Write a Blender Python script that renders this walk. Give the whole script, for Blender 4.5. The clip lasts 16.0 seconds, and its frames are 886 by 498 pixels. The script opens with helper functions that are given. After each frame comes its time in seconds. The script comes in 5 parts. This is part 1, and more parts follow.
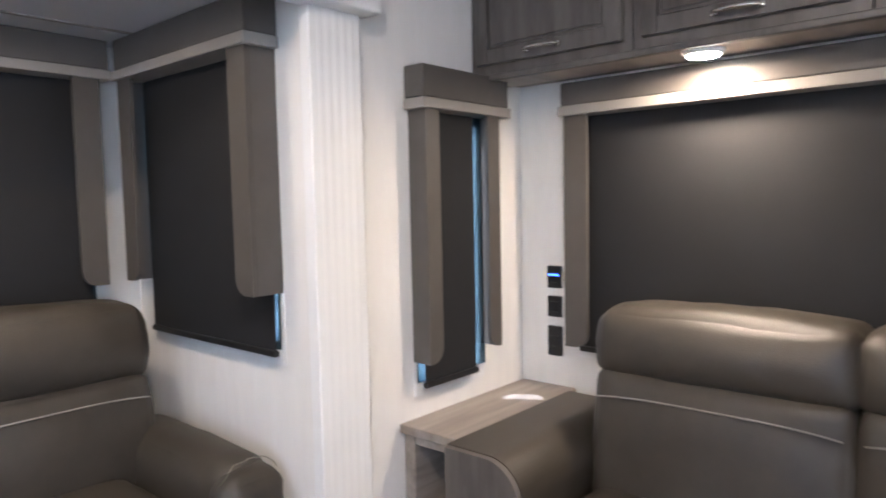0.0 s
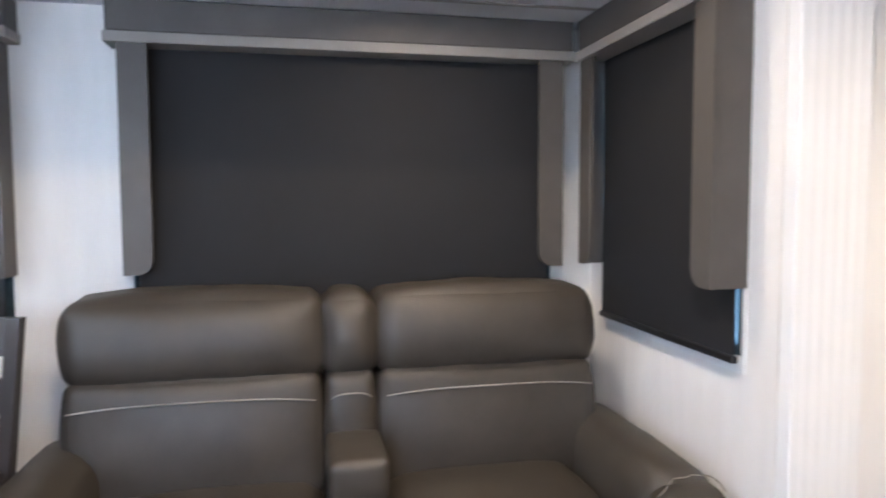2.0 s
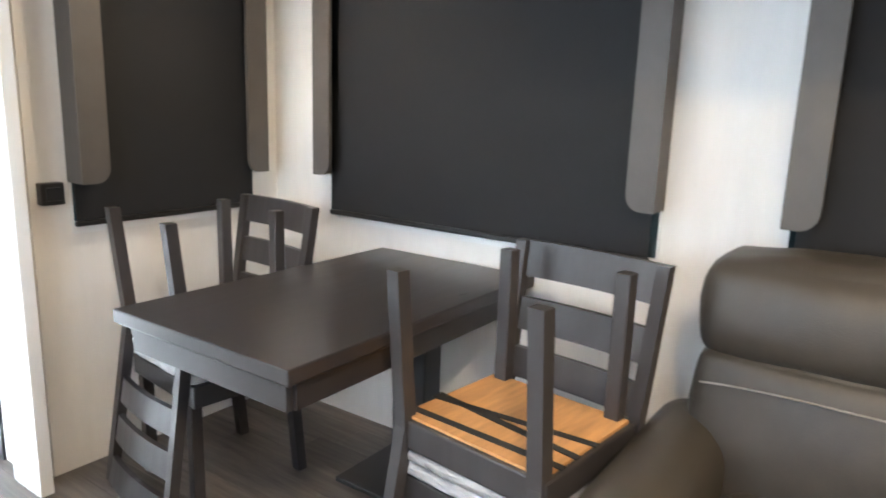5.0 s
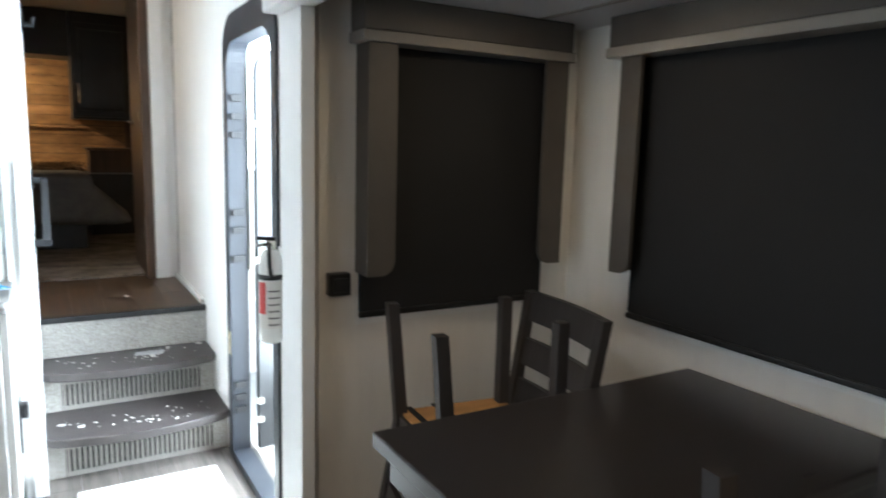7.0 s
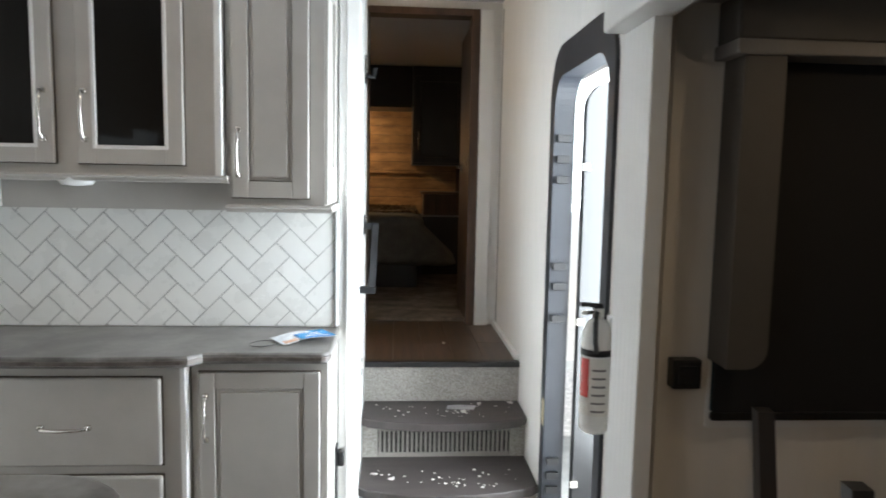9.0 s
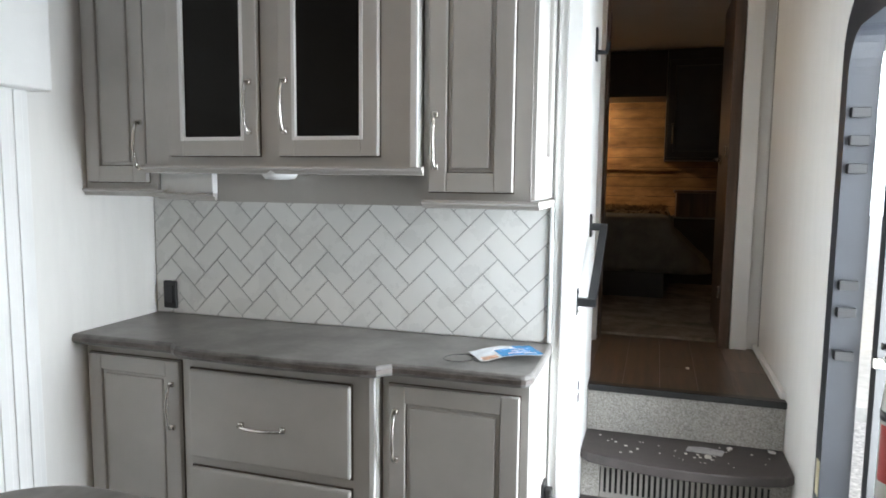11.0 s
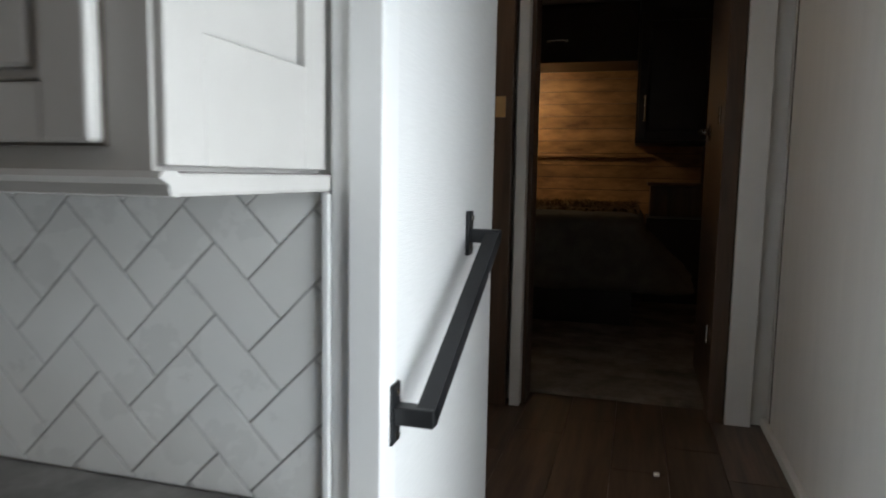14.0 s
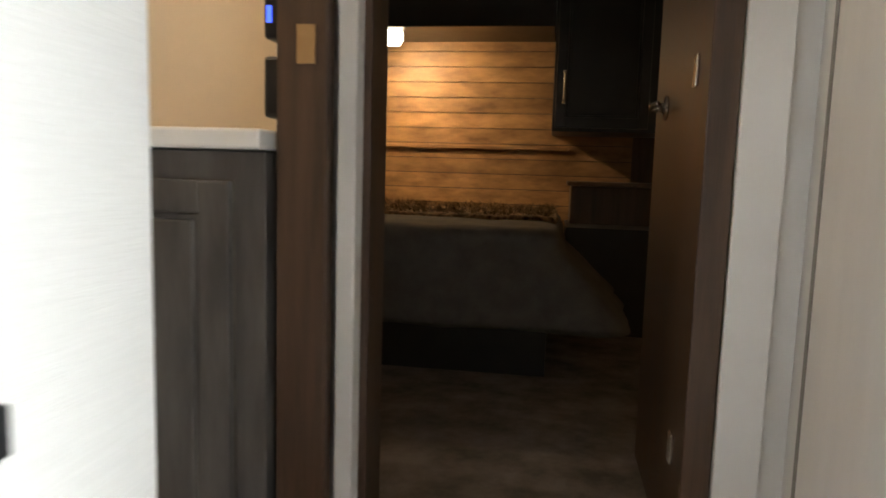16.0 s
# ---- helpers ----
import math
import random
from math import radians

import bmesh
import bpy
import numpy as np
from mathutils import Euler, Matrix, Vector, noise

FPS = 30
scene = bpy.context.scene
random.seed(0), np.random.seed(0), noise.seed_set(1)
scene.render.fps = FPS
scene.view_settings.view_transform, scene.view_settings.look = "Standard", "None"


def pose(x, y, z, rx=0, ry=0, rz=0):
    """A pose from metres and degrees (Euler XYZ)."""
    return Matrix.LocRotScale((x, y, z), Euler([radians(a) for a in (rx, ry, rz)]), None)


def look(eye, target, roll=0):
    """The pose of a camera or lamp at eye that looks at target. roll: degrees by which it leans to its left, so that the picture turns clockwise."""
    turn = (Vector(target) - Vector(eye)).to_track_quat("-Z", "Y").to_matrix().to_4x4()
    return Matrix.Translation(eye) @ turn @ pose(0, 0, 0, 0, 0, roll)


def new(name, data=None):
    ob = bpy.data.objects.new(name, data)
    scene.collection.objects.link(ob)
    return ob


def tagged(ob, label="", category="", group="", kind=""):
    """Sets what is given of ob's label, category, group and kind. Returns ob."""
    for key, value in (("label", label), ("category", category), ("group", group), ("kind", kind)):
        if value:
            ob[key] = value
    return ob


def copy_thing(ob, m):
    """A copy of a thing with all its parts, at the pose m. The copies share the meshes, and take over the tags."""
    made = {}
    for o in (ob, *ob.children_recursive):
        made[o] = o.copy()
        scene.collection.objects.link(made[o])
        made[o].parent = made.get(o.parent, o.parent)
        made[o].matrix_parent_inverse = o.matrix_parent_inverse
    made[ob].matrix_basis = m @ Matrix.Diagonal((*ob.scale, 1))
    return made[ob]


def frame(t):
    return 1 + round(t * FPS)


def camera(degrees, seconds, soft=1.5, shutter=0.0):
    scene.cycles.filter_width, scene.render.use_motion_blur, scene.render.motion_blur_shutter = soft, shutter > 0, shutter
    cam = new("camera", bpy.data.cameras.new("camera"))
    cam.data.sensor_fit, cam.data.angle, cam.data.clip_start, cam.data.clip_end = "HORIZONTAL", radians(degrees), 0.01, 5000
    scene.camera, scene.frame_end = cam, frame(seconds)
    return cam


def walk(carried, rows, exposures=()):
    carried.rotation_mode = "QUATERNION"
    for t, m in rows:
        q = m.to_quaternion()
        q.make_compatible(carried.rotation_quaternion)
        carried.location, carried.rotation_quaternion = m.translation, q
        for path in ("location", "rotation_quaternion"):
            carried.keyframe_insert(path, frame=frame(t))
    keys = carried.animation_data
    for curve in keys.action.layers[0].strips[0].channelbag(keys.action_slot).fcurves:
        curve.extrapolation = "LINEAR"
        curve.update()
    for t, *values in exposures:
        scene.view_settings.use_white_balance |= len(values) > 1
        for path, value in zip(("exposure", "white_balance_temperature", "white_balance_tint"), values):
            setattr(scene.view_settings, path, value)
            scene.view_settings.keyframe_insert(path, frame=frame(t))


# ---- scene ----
cam = camera(66.2, 16.0, soft=1.7, shutter=0.4)
PATH = [
    (0, (-1.526, 2.267, 1.338), (-0.213, 0.765, 1.194), -1.2),
    (0.5, (-1.49, 2.134, 1.347), (0.069, 0.887, 1.215), -1.1),
    (1, (-1.456, 2.098, 1.329), (0.312, 1.17, 1.214), -0.9),
    (1.5, (-1.407, 2.085, 1.312), (0.473, 1.413, 1.194), -0.7),
    (2, (-1.328, 2.154, 1.282), (0.625, 1.741, 1.151), -0.2),
    (2.5, (-1.249, 2.198, 1.319), (0.733, 2.071, 1.085), 0.2),
    (3, (-1.225, 2.281, 1.284), (0.744, 2.429, 0.968), 0.3),
    (3.5, (-1.149, 2.3, 1.268), (0.768, 2.733, 0.9), 0.4),
    (4, (-1.019, 2.228, 1.319), (0.768, 3.021, 0.896), -0.3),
    (4.5, (-0.999, 2.311, 1.335), (0.687, 3.3, 0.913), 0.8),
    (7, (-0.705, 2.713, 1.477), (0.294, 4.42, 1.178), 1.6),
    (7.5, (-0.599, 2.778, 1.489), (0.075, 4.646, 1.251), 1.4),
    (8, (-0.566, 2.87, 1.492), (-0.125, 4.806, 1.257), 1.3),
    (8.5, (-0.574, 3.049, 1.509), (-0.282, 5.016, 1.291), 1.3),
    (9, (-0.621, 3.152, 1.491), (-0.482, 5.137, 1.289), 1.1),
    (9.5, (-0.631, 3.223, 1.489), (-0.723, 5.21, 1.28), 0.9),
    (10, (-0.583, 3.287, 1.478), (-0.968, 5.239, 1.278), 0.5),
    (12.5, (-0.47, 4.167, 1.434), (-1.122, 6.045, 1.213), 0.6),
    (13, (-0.434, 4.397, 1.418), (-1.08, 6.277, 1.201), 0.7),
    (13.5, (-0.437, 4.662, 1.407), (-1.064, 6.549, 1.193), 0.7),
    (14, (-0.436, 4.94, 1.395), (-0.981, 6.852, 1.181), 1.0),
    (14.5, (-0.438, 5.217, 1.384), (-0.93, 7.144, 1.172), 1.1),
    (15, (-0.451, 5.501, 1.36), (-0.915, 7.435, 1.148), 1.3),
    (15.5, (-0.458, 5.762, 1.425), (-0.863, 7.707, 1.198), 1.6),
    (16, (-0.439, 6.012, 1.409), (-0.758, 7.973, 1.182), 1.7),
]
EXPOSURES = [
    (0, 1.75, 5300, 13), (1.5, 1.7, 5250, 13), (2.2, 2.2, 5250, 12), (3.0, 2.6, 5300, 11), (3.5, 2.55, 5350, 10), (4.7, 2.4, 5700, 8),
    (6.8, 0.6, 5900, 5), (7.5, -0.05, 6050, 5), (9, -0.45, 6500, 9), (10, -0.55, 6500, 10), (12.5, -0.95, 6500, 10),
    (14, -2.0, 6500, 10), (15, -2.5, 6500, 10), (15.5, -1.95, 6800, 10), (16, -0.3, 7000, 10),
]
walk(cam, [(t, look(eye, aim, roll)) for t, eye, aim, roll in PATH], EXPOSURES)

# ---- the plan ----
XS, YB, YF = 1.10, 1.06, 4.80          # slide-out: outer wall, rear end wall, front end wall
YR, XL, YK = 0.05, -2.44, 5.806        # rear wall, road-side wall, kitchen wall
ZC, ZS = 2.30, 1.93                    # main ceiling, slide-out ceiling
XH, YL, ZL = -0.768, 6.42, 0.60        # hall's inner wall, landing edge and height
YD = 7.30                              # bedroom partition

# ---- world, sun, lamps ----
world = bpy.data.worlds.new("world")
scene.world = world
world.use_nodes = True
wn = world.node_tree.nodes
sky = wn.new("ShaderNodeTexSky")
sky.sky_type, sky.sun_disc = "NISHITA", False
sky.sun_elevation, sky.sun_rotation = radians(42), radians(60)
wn["Background"].inputs["Strength"].default_value = 0.15
world.node_tree.links.new(sky.outputs[0], wn["Background"].inputs["Color"])


def lamp(name, kind, m, energy, color=(1, 1, 1), **kw):
    d = bpy.data.lights.new(name, kind)
    d.energy, d.color = energy, color
    for k, v in kw.items():
        if k == "size":
            d.shape, d.size, d.size_y = "RECTANGLE", v[0], v[1]
        if k == "soft":
            d.shadow_soft_size = v
        if k == "angle":
            d.angle = v
    ob = new(name, d)
    ob.matrix_world = m
    return ob


WARM = (1.0, 0.72, 0.44)
lamp("sun", "SUN", look((6, 9, 8), (0, 5, 0)), 4.0, (1, 0.95, 0.88), angle=radians(0.6))
# daylight through the open entry door and through the road-side kitchen window
lamp("door_daylight", "AREA", look((0.35, 5.44, 1.15), (-2, 5.3, 0.9)), 125, (0.86, 0.94, 1.0), size=(0.62, 1.75))
lamp("kitchen_window_daylight", "AREA", look((XL - 0.03, 2.9, 1.45), (0, 2.9, 1.0)), 5, (0.78, 0.89, 1.0), size=(1.1, 0.7))


# ---- materials ----
def M(name, col, rough=0.6, metal=0.0, var=0.12, scale=6.0, bump=0.08, bscale=120.0, stretch=(1, 1, 1), col2=None,
      spec=0.5, piece=0.0, island=0.0, trans=0.0, emit=0.0, rvar=0.1, dist=0.002):
    m = bpy.data.materials.new(name)
    m.use_nodes = True
    nt = m.node_tree
    N, L = nt.nodes, nt.links
    p = N["Principled BSDF"]
    p.inputs["Metallic"].default_value = metal
    p.inputs["Specular IOR Level"].default_value = spec
    if trans:
        p.inputs["Transmission Weight"].default_value = trans
    tc = N.new("ShaderNodeTexCoord")
    mp = N.new("ShaderNodeMapping")
    mp.inputs["Scale"].default_value = stretch
    L.new(tc.outputs["Object"], mp.inputs["Vector"])
    n1 = N.new("ShaderNodeTexNoise")
    n1.inputs["Scale"].default_value, n1.inputs["Detail"].default_value = scale, 8
    n1.inputs["Roughness"].default_value = 0.62
    L.new(mp.outputs[0], n1.inputs["Vector"])
    ramp = N.new("ShaderNodeValToRGB")
    c2 = col2 or tuple(c * (1 - 2.2 * var) for c in col)
    c1 = tuple(min(1, c * (1 + var)) for c in col)
    ramp.color_ramp.elements[0].position, ramp.color_ramp.elements[1].position = 0.32, 0.68
    ramp.color_ramp.elements[0].color, ramp.color_ramp.elements[1].color = (*c2, 1), (*c1, 1)
    L.new(n1.outputs[0], ramp.inputs[0])
    out = ramp.outputs[0]
    if piece or island:
        src = N.new("ShaderNodeObjectInfo").outputs["Random"] if piece else N.new("ShaderNodeNewGeometry").outputs["Random Per Island"]
        amt = piece or island
        mr = N.new("ShaderNodeMapRange")
        mr.inputs["To Min"].default_value, mr.inputs["To Max"].default_value = 1 - amt, 1 + amt
        L.new(src, mr.inputs["Value"])
        hs = N.new("ShaderNodeHueSaturation")
        L.new(mr.outputs[0], hs.inputs["Value"])
        L.new(out, hs.inputs["Color"])
        out = hs.outputs[0]
    L.new(out, p.inputs["Base Color"])
    rr = N.new("ShaderNodeMapRange")
    rr.inputs["To Min"].default_value, rr.inputs["To Max"].default_value = max(0.02, rough - rvar), min(1, rough + rvar)
    L.new(n1.outputs[0], rr.inputs["Value"])
    L.new(rr.outputs[0], p.inputs["Roughness"])
    if bump:
        n2 = N.new("ShaderNodeTexNoise")
        n2.inputs["Scale"].default_value, n2.inputs["Detail"].default_value = bscale, 4
        L.new(mp.outputs[0], n2.inputs["Vector"])
        b = N.new("ShaderNodeBump")
        b.inputs["Strength"].default_value, b.inputs["Distance"].default_value = bump, dist
        L.new(n2.outputs[0], b.inputs["Height"])
        L.new(b.outputs[0], p.inputs["Normal"])
    if emit:
        p.inputs["Emission Color"].default_value = (*col, 1)
        p.inputs["Emission Strength"].default_value = emit
    return m


wall_m = M("textured_wallboard", (0.76, 0.745, 0.72), 0.62, var=0.02, scale=3, bump=0.35, bscale=70, stretch=(6, 6, 1), dist=0.001)
hall_m = M("linen_wallboard", (0.74, 0.74, 0.73), 0.6, var=0.02, scale=14, bump=0.4, bscale=28, stretch=(1.2, 1.2, 22), dist=0.0015)
trim_m = M("white_moulding", (0.78, 0.78, 0.77), 0.45, var=0.02, scale=4, bump=0.05)
ceil_m = M("ceiling_vinyl", (0.55, 0.55, 0.57), 0.7, var=0.02, scale=4, bump=0.1)
val_m = M("taupe_valance_vinyl", (0.088, 0.079, 0.071), 0.5, var=0.08, scale=5, bump=0.25, bscale=400)
shade_m = M("black_shade_cloth", (0.0145, 0.0150, 0.0170), 0.72, var=0.1, scale=3, bump=0.3, bscale=900, spec=0.35)
hem_m = M("black_hem_bar", (0.012, 0.012, 0.013), 0.4, bump=0)
tape_m = M("grey_valance_tape", (0.27, 0.25, 0.23), 0.6, var=0.05, bump=0.1, bscale=300)
leather_m = M("taupe_leatherette", (0.051, 0.044, 0.035), 0.46, var=0.10, scale=7, bump=0.35, bscale=260, spec=0.45, rvar=0.08)
thread_m = M("light_contrast_piping", (0.30, 0.28, 0.245), 0.7, bump=0.3, bscale=900)
dark_m = M("black_plastic", (0.014, 0.014, 0.015), 0.38, var=0.1, bump=0.05)
blackmetal_m = M("black_powder_coat", (0.017, 0.018, 0.020), 0.42, metal=0.2, var=0.1, bump=0.1, bscale=500)
jamb_m = M("dark_door_frame_aluminium", (0.020, 0.023, 0.030), 0.42, metal=0.0, var=0.08, bump=0.05)
chair_m = M("grey_brown_stained_wood", (0.048, 0.044, 0.044), 0.36, var=0.2, scale=5, bump=0.25, bscale=50, stretch=(1, 1, 0.15), rvar=0.12)
tabletop_m = M("dark_table_wood", (0.034, 0.030, 0.030), 0.30, var=0.06, scale=6, bump=0.03, bscale=60, stretch=(0.6, 5, 5), rvar=0.06)
ply_m = M("plywood_underside", (0.56, 0.29, 0.105), 0.6, var=0.14, scale=4, bump=0.15, bscale=60, stretch=(1, 9, 1))
band_m = M("black_webbing", (0.02, 0.019, 0.018), 0.8, bump=0.3, bscale=500)
wrap_m = M("plastic_wrapped_cushion", (0.44, 0.44, 0.45), 0.3, var=0.12, scale=14, bump=0.9, bscale=38, stretch=(1, 1, 3), dist=0.006)
cab_m = M("grey_cabinet_paint", (0.47, 0.455, 0.43), 0.42, var=0.05, scale=3, bump=0.06, bscale=90)
glaze_m = M("brown_glaze_line", (0.10, 0.082, 0.066), 0.55, var=0.2, scale=20, bump=0.05)
oakdark_m = M("dark_grey_cabinet_wood", (0.105, 0.094, 0.087), 0.45, var=0.22, scale=5, bump=0.25, bscale=60, stretch=(3, 3, 0.5))
frame_m = M("brown_door_wood", (0.092, 0.053, 0.033), 0.45, var=0.25, scale=5, bump=0.25, bscale=60, stretch=(5, 5, 0.35))
greytable_m = M("grey_wood_laminate", (0.30, 0.265, 0.235), 0.45, var=0.16, scale=5, bump=0.12, bscale=60, stretch=(4, 0.35, 4))
counter_m = M("grey_marbled_laminate", (0.18, 0.172, 0.165), 0.36, var=0.30, scale=7, bump=0.03, col2=(0.07, 0.064, 0.06), rvar=0.14, spec=0.4)
tile_m = M("white_glazed_tile", (0.74, 0.74, 0.72), 0.28, var=0.02, scale=5, bump=0.05, bscale=20, piece=0.035)
grout_m = M("grey_grout", (0.47, 0.47, 0.46), 0.85, var=0.08, scale=20, bump=0.3, bscale=300)
nickel_m = M("brushed_nickel", (0.70, 0.67, 0.62), 0.22, metal=1.0, var=0.05, bump=0.05, bscale=200)
glass_m = M("dark_cabinet_glass", (0.012, 0.011, 0.010), 0.05, var=0.0, bump=0, spec=0.12, rvar=0.01)
floor_m = M("grey_vinyl_plank", (0.135, 0.118, 0.105), 0.42, var=0.25, scale=5, bump=0.15, bscale=40, stretch=(7, 0.5, 1), piece=0.18)
landing_m = M("brown_vinyl_plank", (0.105, 0.068, 0.048), 0.36, var=0.30, scale=5, bump=0.15, bscale=40, stretch=(7, 0.5, 1), piece=0.28)
tread_m = M("dark_stair_vinyl", (0.062, 0.052, 0.050), 0.5, var=0.15, scale=6, bump=0.2, bscale=90, stretch=(0.6, 5, 1))
carpet_m = M("grey_speckled_carpet", (0.42, 0.40, 0.37), 0.95, var=0.3, scale=170, bump=1.0, bscale=240, col2=(0.24, 0.225, 0.205), dist=0.006, spec=0.1)
bedcarpet_m = M("bedroom_carpet", (0.30, 0.255, 0.215), 0.95, var=0.3, scale=7, bump=1.0, bscale=200, col2=(0.15, 0.13, 0.11), dist=0.006, spec=0.1)
grille_m = M("grey_vent_grille", (0.31, 0.29, 0.265), 0.5, var=0.08, bump=0.08)
void_m = M("black_vent_hollow", (0.02, 0.02, 0.02), 0.9, bump=0)
ext_m = M("white_cylinder_paint", (0.78, 0.78, 0.76), 0.25, var=0.03, bump=0.03)
red_m = M("red_label", (0.55, 0.06, 0.05), 0.5, var=0.05, bump=0)
paper_m = M("pale_label_paper", (0.70, 0.68, 0.64), 0.6, var=0.04, bump=0)
ink_m = M("grey_print", (0.18, 0.17, 0.17), 0.7, bump=0)
yellow_m = M("cream_sticker", (0.80, 0.72, 0.50), 0.5, var=0.03, bump=0)
blue_m = M("blue_packet_film", (0.03, 0.27, 0.62), 0.25, var=0.25, scale=30, bump=0.3, bscale=60)
packwhite_m = M("white_packet_film", (0.75, 0.80, 0.84), 0.25, var=0.08, scale=30, bump=0.3, bscale=60)
orange_m = M("peach_packet_print", (0.62, 0.36, 0.24), 0.4, var=0.2, scale=60, bump=0)
plank_m = M("rustic_headboard_plank", (0.33, 0.19, 0.085), 0.55, var=0.32, scale=4, bump=0.4, bscale=30, stretch=(1.0, 3, 3), col2=(0.15, 0.08, 0.036), piece=0.22)
bedcloth_m = M("grey_bed_cover", (0.155, 0.142, 0.128), 0.9, var=0.1, scale=12, bump=0.5, bscale=150, spec=0.15)
fur_m = M("brown_fur_throw", (0.28, 0.19, 0.11), 0.9, var=0.4, scale=40, bump=0.6, bscale=150, island=0.35, spec=0.2)
darkcab_m = M("black_cabinet_finish", (0.022, 0.020, 0.020), 0.35, var=0.15, bump=0.05)
cream_m = M("cream_bath_wall", (0.62, 0.52, 0.40), 0.6, var=0.03, scale=4, bump=0.1)
vantop_m = M("white_vanity_top", (0.80, 0.79, 0.77), 0.25, var=0.02, bump=0)
glow_m = M("lit_lamp_lens", (1.0, 0.86, 0.66), 0.4, bump=0, var=0, emit=14)
lens_m = M("unlit_lamp_lens", (0.75, 0.76, 0.76), 0.3, bump=0, var=0.01)
blueled_m = M("blue_display", (0.05, 0.12, 1.0), 0.4, bump=0, var=0, emit=3)
debris_m = M("white_debris", (0.70, 0.68, 0.64), 0.8, var=0.1, scale=30, bump=0.5)
ground_m = M("pale_gravel", (0.55, 0.54, 0.52), 0.9, var=0.25, scale=30, bump=0.8, bscale=60)
panel_m = M("white_fibreglass_skin", (0.75, 0.76, 0.77), 0.3, var=0.02, bump=0.02)
clear = bpy.data.materials.new("clear_glass")
clear.use_nodes = True
cn = clear.node_tree
cn.nodes.remove(cn.nodes["Principled BSDF"])
mix, tr, gl = cn.nodes.new("ShaderNodeMixShader"), cn.nodes.new("ShaderNodeBsdfTransparent"), cn.nodes.new("ShaderNodeBsdfGlossy")
tr.inputs[0].default_value, gl.inputs["Roughness"].default_value, mix.inputs[0].default_value = (0.30, 0.38, 0.42, 1), 0.02, 0.07
cn.links.new(tr.outputs[0], mix.inputs[1]), cn.links.new(gl.outputs[0], mix.inputs[2])
cn.links.new(mix.outputs[0], cn.nodes["Material Output"].inputs[0])

# ---- mesh helpers ----
BASE = {}


def thing(name, base, label, category, group="", kind=""):
    ob = new(name)
    ob.empty_display_size = 0.1
    ob.location = base
    BASE[ob] = Vector(base)
    return tagged(ob, label, category, group, kind)


def part(name, bm, material, parent=None, label="", smooth=False):
    """One mesh under a thing or a part (or a free mesh of the setting), its vertices given in the world."""
    me = bpy.data.meshes.new(name)
    base = BASE.get(parent, Vector((0, 0, 0)))
    for v in bm.verts:
        v.co -= base
    bm.normal_update()
    if smooth:
        for f in bm.faces:
            f.smooth = True
    bm.to_mesh(me)
    bm.free()
    me.materials.append(material)
    ob = new(name, me)
    if parent is not None:
        ob.parent = parent
        BASE[ob] = base
        if isinstance(parent.data, bpy.types.Mesh) or parent.data is None:
            ob.location = (0, 0, 0)
    if label:
        ob["label"] = label
    return ob


def single(name, bm, material, label, category, base=(0, 0, 0), group="", kind="", smooth=False):
    me = bpy.data.meshes.new(name)
    for v in bm.verts:
        v.co -= Vector(base)
    bm.normal_update()
    for f in bm.faces:
        f.smooth = smooth
    bm.to_mesh(me)
    bm.free()
    me.materials.append(material)
    ob = new(name, me)
    ob.location = base
    BASE[ob] = Vector(base)
    return tagged(ob, label, category, group, kind)


def box(bm, x0, x1, y0, y1, z0, z1, bevel=0.0, seg=2):
    x0, x1 = min(x0, x1), max(x0, x1)
    y0, y1 = min(y0, y1), max(y0, y1)
    z0, z1 = min(z0, z1), max(z0, z1)
    g = bmesh.ops.create_cube(bm, size=1)
    for v in g["verts"]:
        v.co = Vector((x0 + (v.co.x + 0.5) * (x1 - x0), y0 + (v.co.y + 0.5) * (y1 - y0), z0 + (v.co.z + 0.5) * (z1 - z0)))
    if bevel:
        es = list({e for v in g["verts"] for e in v.link_edges})
        bmesh.ops.bevel(bm, geom=es, offset=bevel, segments=seg, affect="EDGES", profile=0.5)
    return bm


def B(*a, **k):
    return box(bmesh.new(), *a, **k)


def prism(bm, poly, place):
    """A closed outline swept between two places: place(u, v, s) with s 0 and 1."""
    a = [bm.verts.new(place(u, v, 0)) for u, v in poly]
    b = [bm.verts.new(place(u, v, 1)) for u, v in poly]
    n = len(poly)
    bm.faces.new(a), bm.faces.new(b[::-1])
    for i in range(n):
        bm.faces.new((a[i], b[i], b[(i + 1) % n], a[(i + 1) % n]))
    bmesh.ops.recalc_face_normals(bm, faces=bm.faces)
    return bm


def tube(bm, pts, r, seg=10):
    pts = [Vector(p) for p in pts]
    rings = []
    for i, p in enumerate(pts):
        d = (pts[min(i + 1, len(pts) - 1)] - pts[max(i - 1, 0)]).normalized()
        s = d.cross(Vector((0, 0, 1)) if abs(d.z) < 0.9 else Vector((1, 0, 0))).normalized()
        u = s.cross(d)
        rings.append([bm.verts.new(p + r * (math.cos(k * math.tau / seg) * s + math.sin(k * math.tau / seg) * u)) for k in range(seg)])
    for a, b in zip(rings, rings[1:]):
        for k in range(seg):
            bm.faces.new((a[k], a[(k + 1) % seg], b[(k + 1) % seg], b[k]))
    bm.faces.new(rings[0][::-1]), bm.faces.new(rings[-1])
    bmesh.ops.recalc_face_normals(bm, faces=bm.faces)
    return bm


